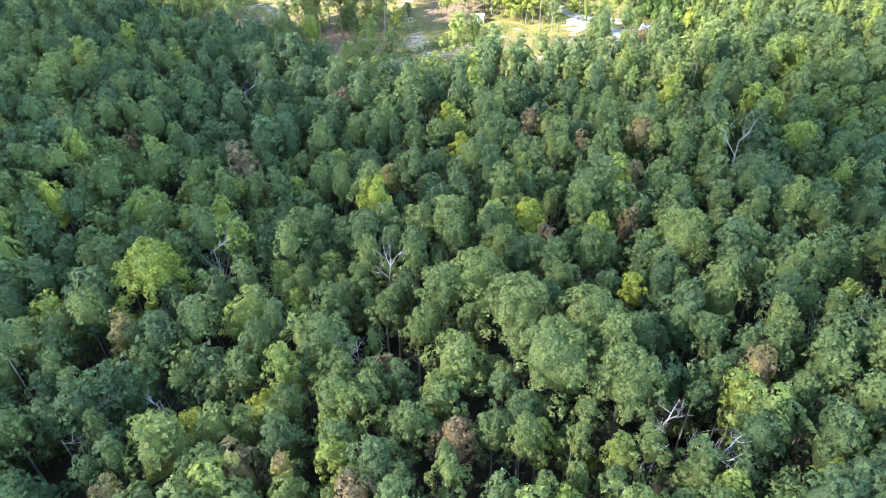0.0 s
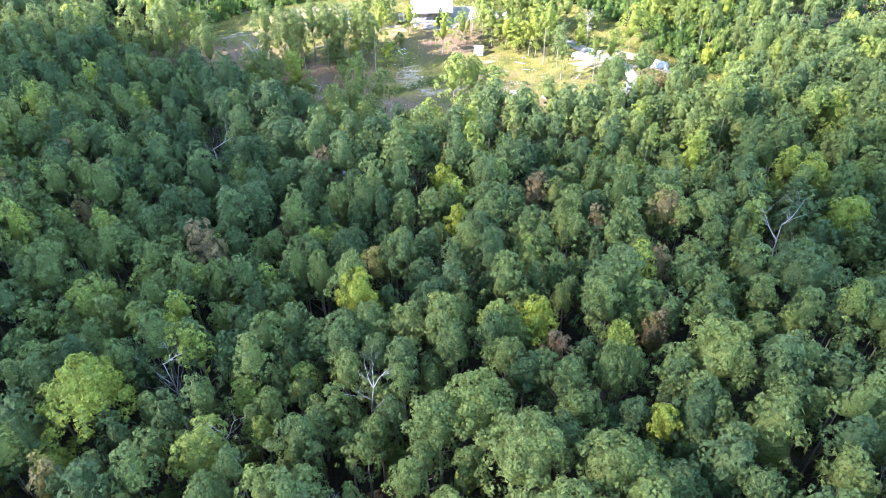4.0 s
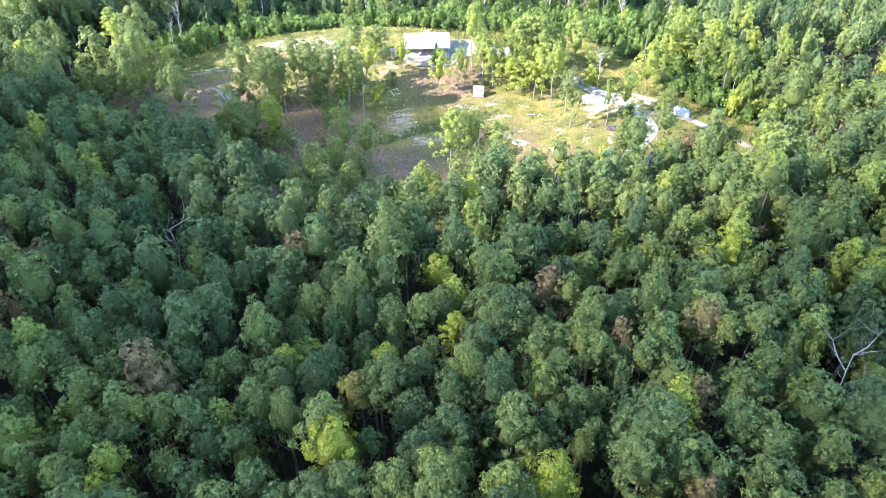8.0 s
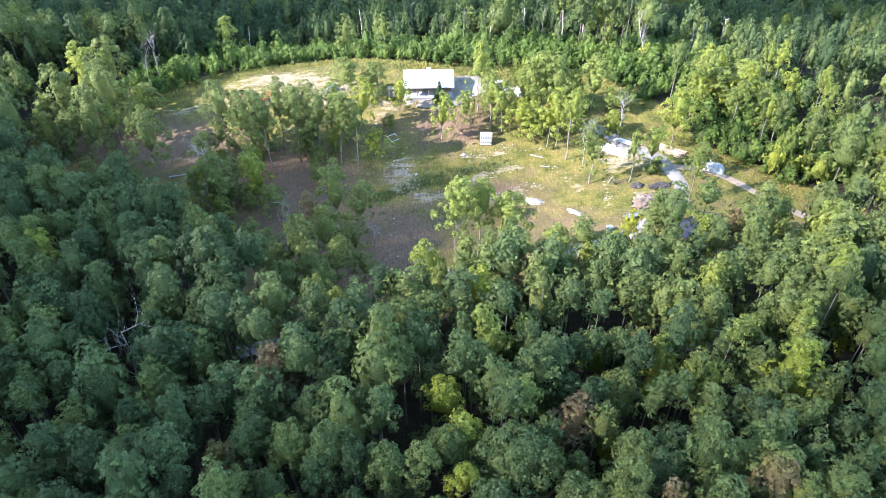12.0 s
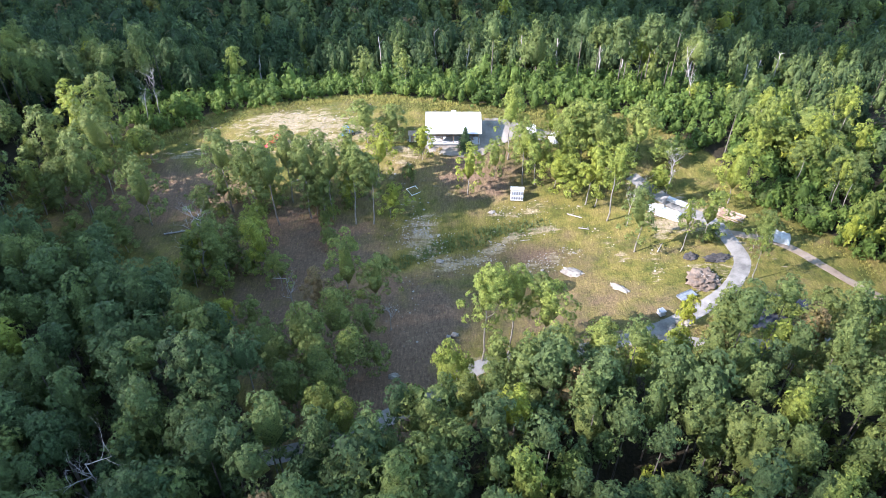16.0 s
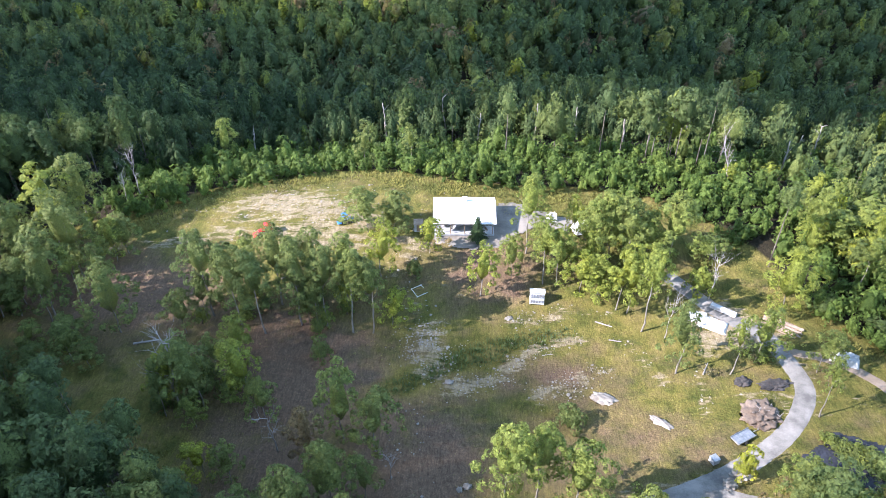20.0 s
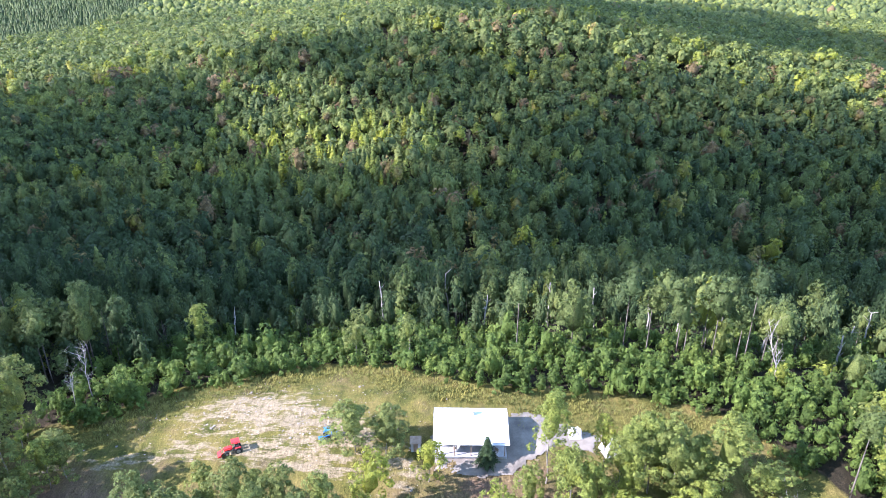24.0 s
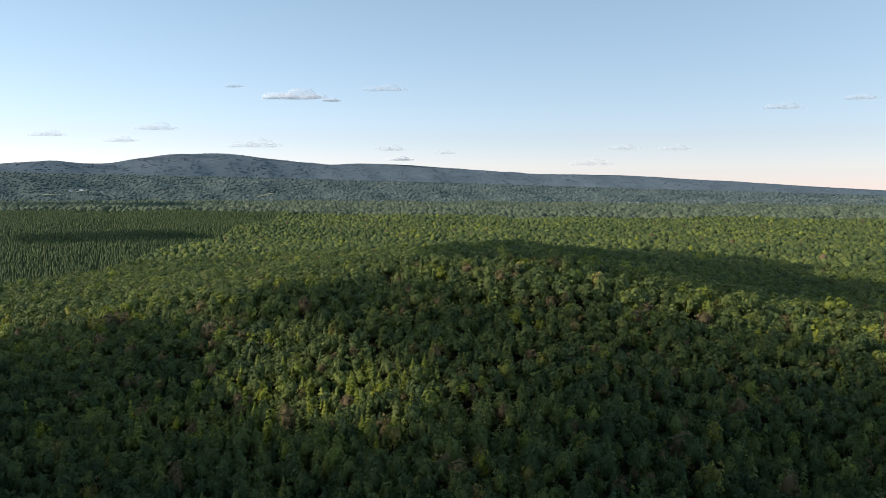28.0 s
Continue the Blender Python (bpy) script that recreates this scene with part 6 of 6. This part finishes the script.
def brush(x, y, count, reach, seed):
    """Loose cut brush thrown on a mound: each stick a part."""
    rng = random.Random(seed)
    root = thing("brush_pile", (x, y, up(x, y)), 0, "loose dry brush and sticks thrown on a brown earth mound", "brush pile")
    for i in range(count):
        a, k, w = rng.uniform(0, 6.28), rng.uniform(0.0, 1.0), rng.uniform(0, 6.28)
        c = Vector((math.cos(a) * reach * k, math.sin(a) * reach * k * 0.85, 0.25 + 1.05 * (1 - k * k)))
        half = Vector((math.cos(w), math.sin(w), rng.uniform(-0.25, 0.25))) * rng.uniform(0.5, 1.2)
        part("stick", rod(c - half, c + half, rng.uniform(0.025, 0.06), 0.015, 5), DEAD if i % 3 else BARK, root)


brush(42.9, 187.6, 46, 2.7, 5)
for k, (x, y, rx, ry, rz, turn) in enumerate(((20.4, 192.8, 2.2, 1.1, 0.55, -18), (28.2, 187.0, 1.9, 0.75, 0.35, -42), (-2.0, 175.0, 0.6, 0.5, 0.4, 20), (-3.1, 174.4, 0.5, 0.4, 0.35, 70), (36.6, 176.8, 1.5, 1.2, 0.5, 10), (34.6, 175.2, 1.1, 0.9, 0.4, 60), (-5.2, 196.2, 0.7, 0.5, 0.35, 0), (5.5, 211.3, 0.8, 0.5, 0.25, 30), (-11.6, 165.3, 0.9, 0.6, 0.4, 15))):
    heap("boulder", x, y, rx, ry, rz, STONE, "pale flat limestone boulder bedded in the meadow", "boulder", 10 + k, turn)


def pipe_frame():
    x, y = -11.5, 217.2
    root = thing("pipe_frame", (x, y, up(x, y)), 35, "square frame of thin white pipes lying on the slope", "frame")
    for a, b in (((-1.1, -1.1), (1.1, -1.1)), ((1.1, -1.1), (1.1, 1.1)), ((1.1, 1.1), (-1.1, 1.1)), ((-1.1, 1.1), (-1.1, -1.1))):
        za, zb = up(x + a[0], y + a[1]) - up(x, y) + 0.12, up(x + b[0], y + b[1]) - up(x, y) + 0.12
        part("pipe", rod((*a, za), (*b, zb), 0.06, 0.06, 8), WHITE, root)
    for cx in (-1.1, 1.1):
        for cy in (-1.1, 1.1):
            h = up(x + cx, y + cy) - up(x, y)
            part("corner_joint", box(0.2, 0.2, 0.2, (cx, cy, h + 0.0), 0.03), WHITE, root)


pipe_frame()


def garden():
    """Vegetable plot: a black sheet on the ground with rows of plants in its middle."""
    corners = ((45.5, 179.6), (52.6, 184.0), (60.0, 181.2), (54.2, 173.6), (44.6, 175.2))
    rng = np.random.default_rng(21)
    v, tris = patch(corners, 0.16, 0.02, 23)
    root = thing("vegetable_plot", (52, 179, up(52, 179)), 0, "vegetable plot with rows of plants on black weed sheet", "garden")
    sheet = new("weed_sheet", fast_mesh("weed_sheet", v - (52, 179, up(52, 179)), tris, None, [SHEET], None, False))
    sheet.parent = root
    leafy = [leafy_crown(400 + i, 0.55, 0.9, 5, 40, 0.2, 0.2, 0.5) for i in range(2)]
    for r in range(6):
        n = 13
        t = np.linspace(0, 1, n)
        x = 49.6 + r * 1.05 + t * 2.2 + rng.normal(0, 0.18, n)
        y = 183.0 - r * 0.55 - t * 5.2 + rng.normal(0, 0.18, n)
        s = rng.uniform(0.7, 1.3, n)
        pv, pf, pt = stamp(leafy, x - 52, y - 179, land(x, y) - up(52, 179) + 0.1, s, s, np.clip(rng.normal(0.62, 0.05, n), 0.4, 0.75), rng)
        row = new("planting", fast_mesh("planting", pv, pf, pt, [SPRAYS]))
        row.parent = root


garden()


def fallen_log(x, y, length, r, turn):
    root = thing("fallen_log", (x, y, up(x, y) + r * 0.8), turn, "pale fallen log lying on the meadow", "log", "fallen logs")
    a, b = Vector((-length / 2, 0, 0)), Vector((length / 2, 0, 0.05))
    part("stem", rod(a, b, r, r * 0.7, 9), DEAD, root)
    for k in (-0.2, 0.25):
        part("branch_stub", rod((k * length, 0, 0.02), (k * length + 0.3, 0.5, 0.25), r * 0.4, r * 0.2, 6), DEAD, root)


for q in ((22.5, 209.5, 3.2, 0.14, -25), (24.0, 205.6, 2.2, 0.12, -12), (-37.0, 221.0, 4.0, 0.16, 30), (37.5, 198.0, 3.0, 0.12, 60), (-60.0, 204.0, 4.5, 0.18, 15), (12.0, 203.0, 2.0, 0.1, 10)):
    fallen_log(*q)


# ---- meadow cover ----
def meadow_cover():
    rng = np.random.default_rng(31)
    # loose stones
    spots = [(rng.normal(-42, 12, 700), rng.normal(242, 5, 700))]
    for (line, wide, strength), count in zip(BARE, (620, 90, 150, 130, 150, 40, 24, 20, 14, 0, 80, 40, 0, 40, 30)):
        k = rng.uniform(0, len(line) - 1.001, count)
        p = np.array(line)
        i = k.astype(int)
        q = p[i] + (p[i + 1] - p[i]) * (k % 1)[:, None] + rng.normal(0, wide * 0.55, (count, 2))
        spots.append((q[:, 0], q[:, 1]))
    x, y = (np.concatenate(c) for c in zip(*spots))
    keep = (to_outline(x, y, CLEARING) < -1) & (to_line(x, y, ROAD) > 3)
    x, y = x[keep], y[keep]
    s = rng.gamma(1.6, 0.045, len(x)) + 0.04
    pv, pf, _ = stamp([(ICO[1][0] * (1 + rng.normal(0, 0.18, (12, 1))) * (1, 0.8, 0.32), ICO[1][1]) for _ in range(4)], x, y, land(x, y) + 0.06, s, s, 0 * x, rng)
    tagged(new("loose_stones", fast_mesh("loose_stones", pv, pf, None, [STONE])), "loose pale stones scattered over bare ground", "stones", kind="stuff")

    def blades(count, size):
        a = rng.uniform(0, 2 * math.pi, count)
        v = []
        for i in range(count):
            c = np.array([math.cos(a[i]), math.sin(a[i]), 0]) * rng.uniform(0, 0.5)
            w = np.array([-math.sin(a[i]), math.cos(a[i]), 0]) * 0.055
            v += [c - w, c + w, c * 1.8 + [0, 0, rng.uniform(0.6, 1.2)]]
        return np.array(v) * size, np.arange(3 * count).reshape(-1, 3)

    clumps = [blades(13, 1.0) for _ in range(4)]
    x, y = scatter(-100, 92, 150, 268, 0.72, rng, 0.6)
    d = to_outline(x, y, CLEARING)
    ditch = bell(to_line(x, y, DITCH) / 1.9) + 0.8 * bell((x - 1.5) / 4) * bell((y - 202.5) / 2.2)
    tall = smooth(-13, -2, d) * (y > 236) * 1.0 + smooth(-5, 0, d) * 0.6 + ditch * 1.3
    thick = np.clip(0.16 + tall + 0.25 * wander(x, y, 11, 2), 0.03, 1)
    keep = (d < 1) & (rng.random(len(x)) < thick) & (to_line(x, y, ROAD) > 2.6) & (to_outline(x, y, [(45.5, 179.6), (52.6, 184.0), (60.0, 181.2), (54.2, 173.6), (44.6, 175.2)]) > 0.3)
    keep &= ~((abs(x + 3.2) < 7.5) & (abs(y - 237) < 7.5))
    keep &= bell((x + 44) / 17) * bell((y - 243) / 7) < 0.5
    x, y, tall, ditch = x[keep], y[keep], tall[keep], ditch[keep]
    s = rng.uniform(0.3, 0.6, len(x)) * (0.5 + 0.75 * np.clip(tall, 0, 1)) * (1 + 0.3 * (ditch > 0.35)) * np.where((y > 236) & (tall > 0.3), 0.95, 0.85)
    wet = ditch > 0.3
    for name, m, mat_, label in (("meadow_grass", ~wet, GRASS, "dry yellow-green meadow grass in uneven tufts"), ("ditch_weeds", wet, WEED, "rank green weeds along a shallow ditch")):
        pv, pf, _ = stamp(clumps, x[m], y[m], land(x[m], y[m]) - 0.02, s[m] * 1.7, s[m], 0 * x[m], rng)
        tagged(new(name, fast_mesh(name, pv, pf, None, [mat_])), label, "grass", kind="stuff")


meadow_cover()


# ---- far valley ----
def far_field(deg, u, wide, deep):
    """A pasture that lies on the foothills."""
    k = 10
    v = np.array([foot_place(deg + wide * (i / k - 0.5), u + deep * (j / 3 - 0.5) * (1 - 0.5 * (2 * i / k - 1) ** 2) + 0.001 * math.sin(i * 2.1)) + (0, -9, 4) for j in range(4) for i in range(k + 1)])
    f = [[j * (k + 1) + i, j * (k + 1) + i + 1, (j + 1) * (k + 1) + i + 1] for j in range(3) for i in range(k)]
    f += [[j * (k + 1) + i, (j + 1) * (k + 1) + i + 1, (j + 1) * (k + 1) + i] for j in range(3) for i in range(k)]
    tagged(new("pasture", fast_mesh("pasture", v, np.array(f), None, [FIELD])), "pale pasture between woods in the far valley", "field", kind="structure")


for q in ((-29.8, 0.36, 1.3, 0.024), (-27.6, 0.31, 1.5, 0.022), (-19.0, 0.4, 1.2, 0.016), (-14.5, 0.34, 1.6, 0.02), (-7.2, 0.06, 2.2, 0.03), (15.5, 0.12, 0.8, 0.02)):
    far_field(*q)


def far_house(x, y, turn):
    root = thing("farmhouse", (*foot_place(x, y), ), turn, "small white farmhouse far off in the valley", "house", "far houses")
    part("wall", box(16, 10, 7, (0, 0, 0), 0.1), WHITE, root)
    g = bmesh.new()
    a = [g.verts.new(p) for p in ((-8.6, -5.8, 6.8), (-8.6, 5.8, 6.8), (-8.6, 0, 11), (8.6, -5.8, 6.8), (8.6, 5.8, 6.8), (8.6, 0, 11))]
    for f in ((0, 2, 1), (3, 4, 5), (0, 1, 4, 3), (1, 2, 5, 4), (2, 0, 3, 5)):
        g.faces.new([a[i] for i in f])
    part("roof", g, STEEL, root)


for q in ((-28.6, 0.38, 20), (-27.9, 0.34, -10), (15.8, 0.13, 5), (15.2, 0.12, 40), (-16.0, 0.37, 15), (-26.6, 0.42, 0)):
    far_house(*q)
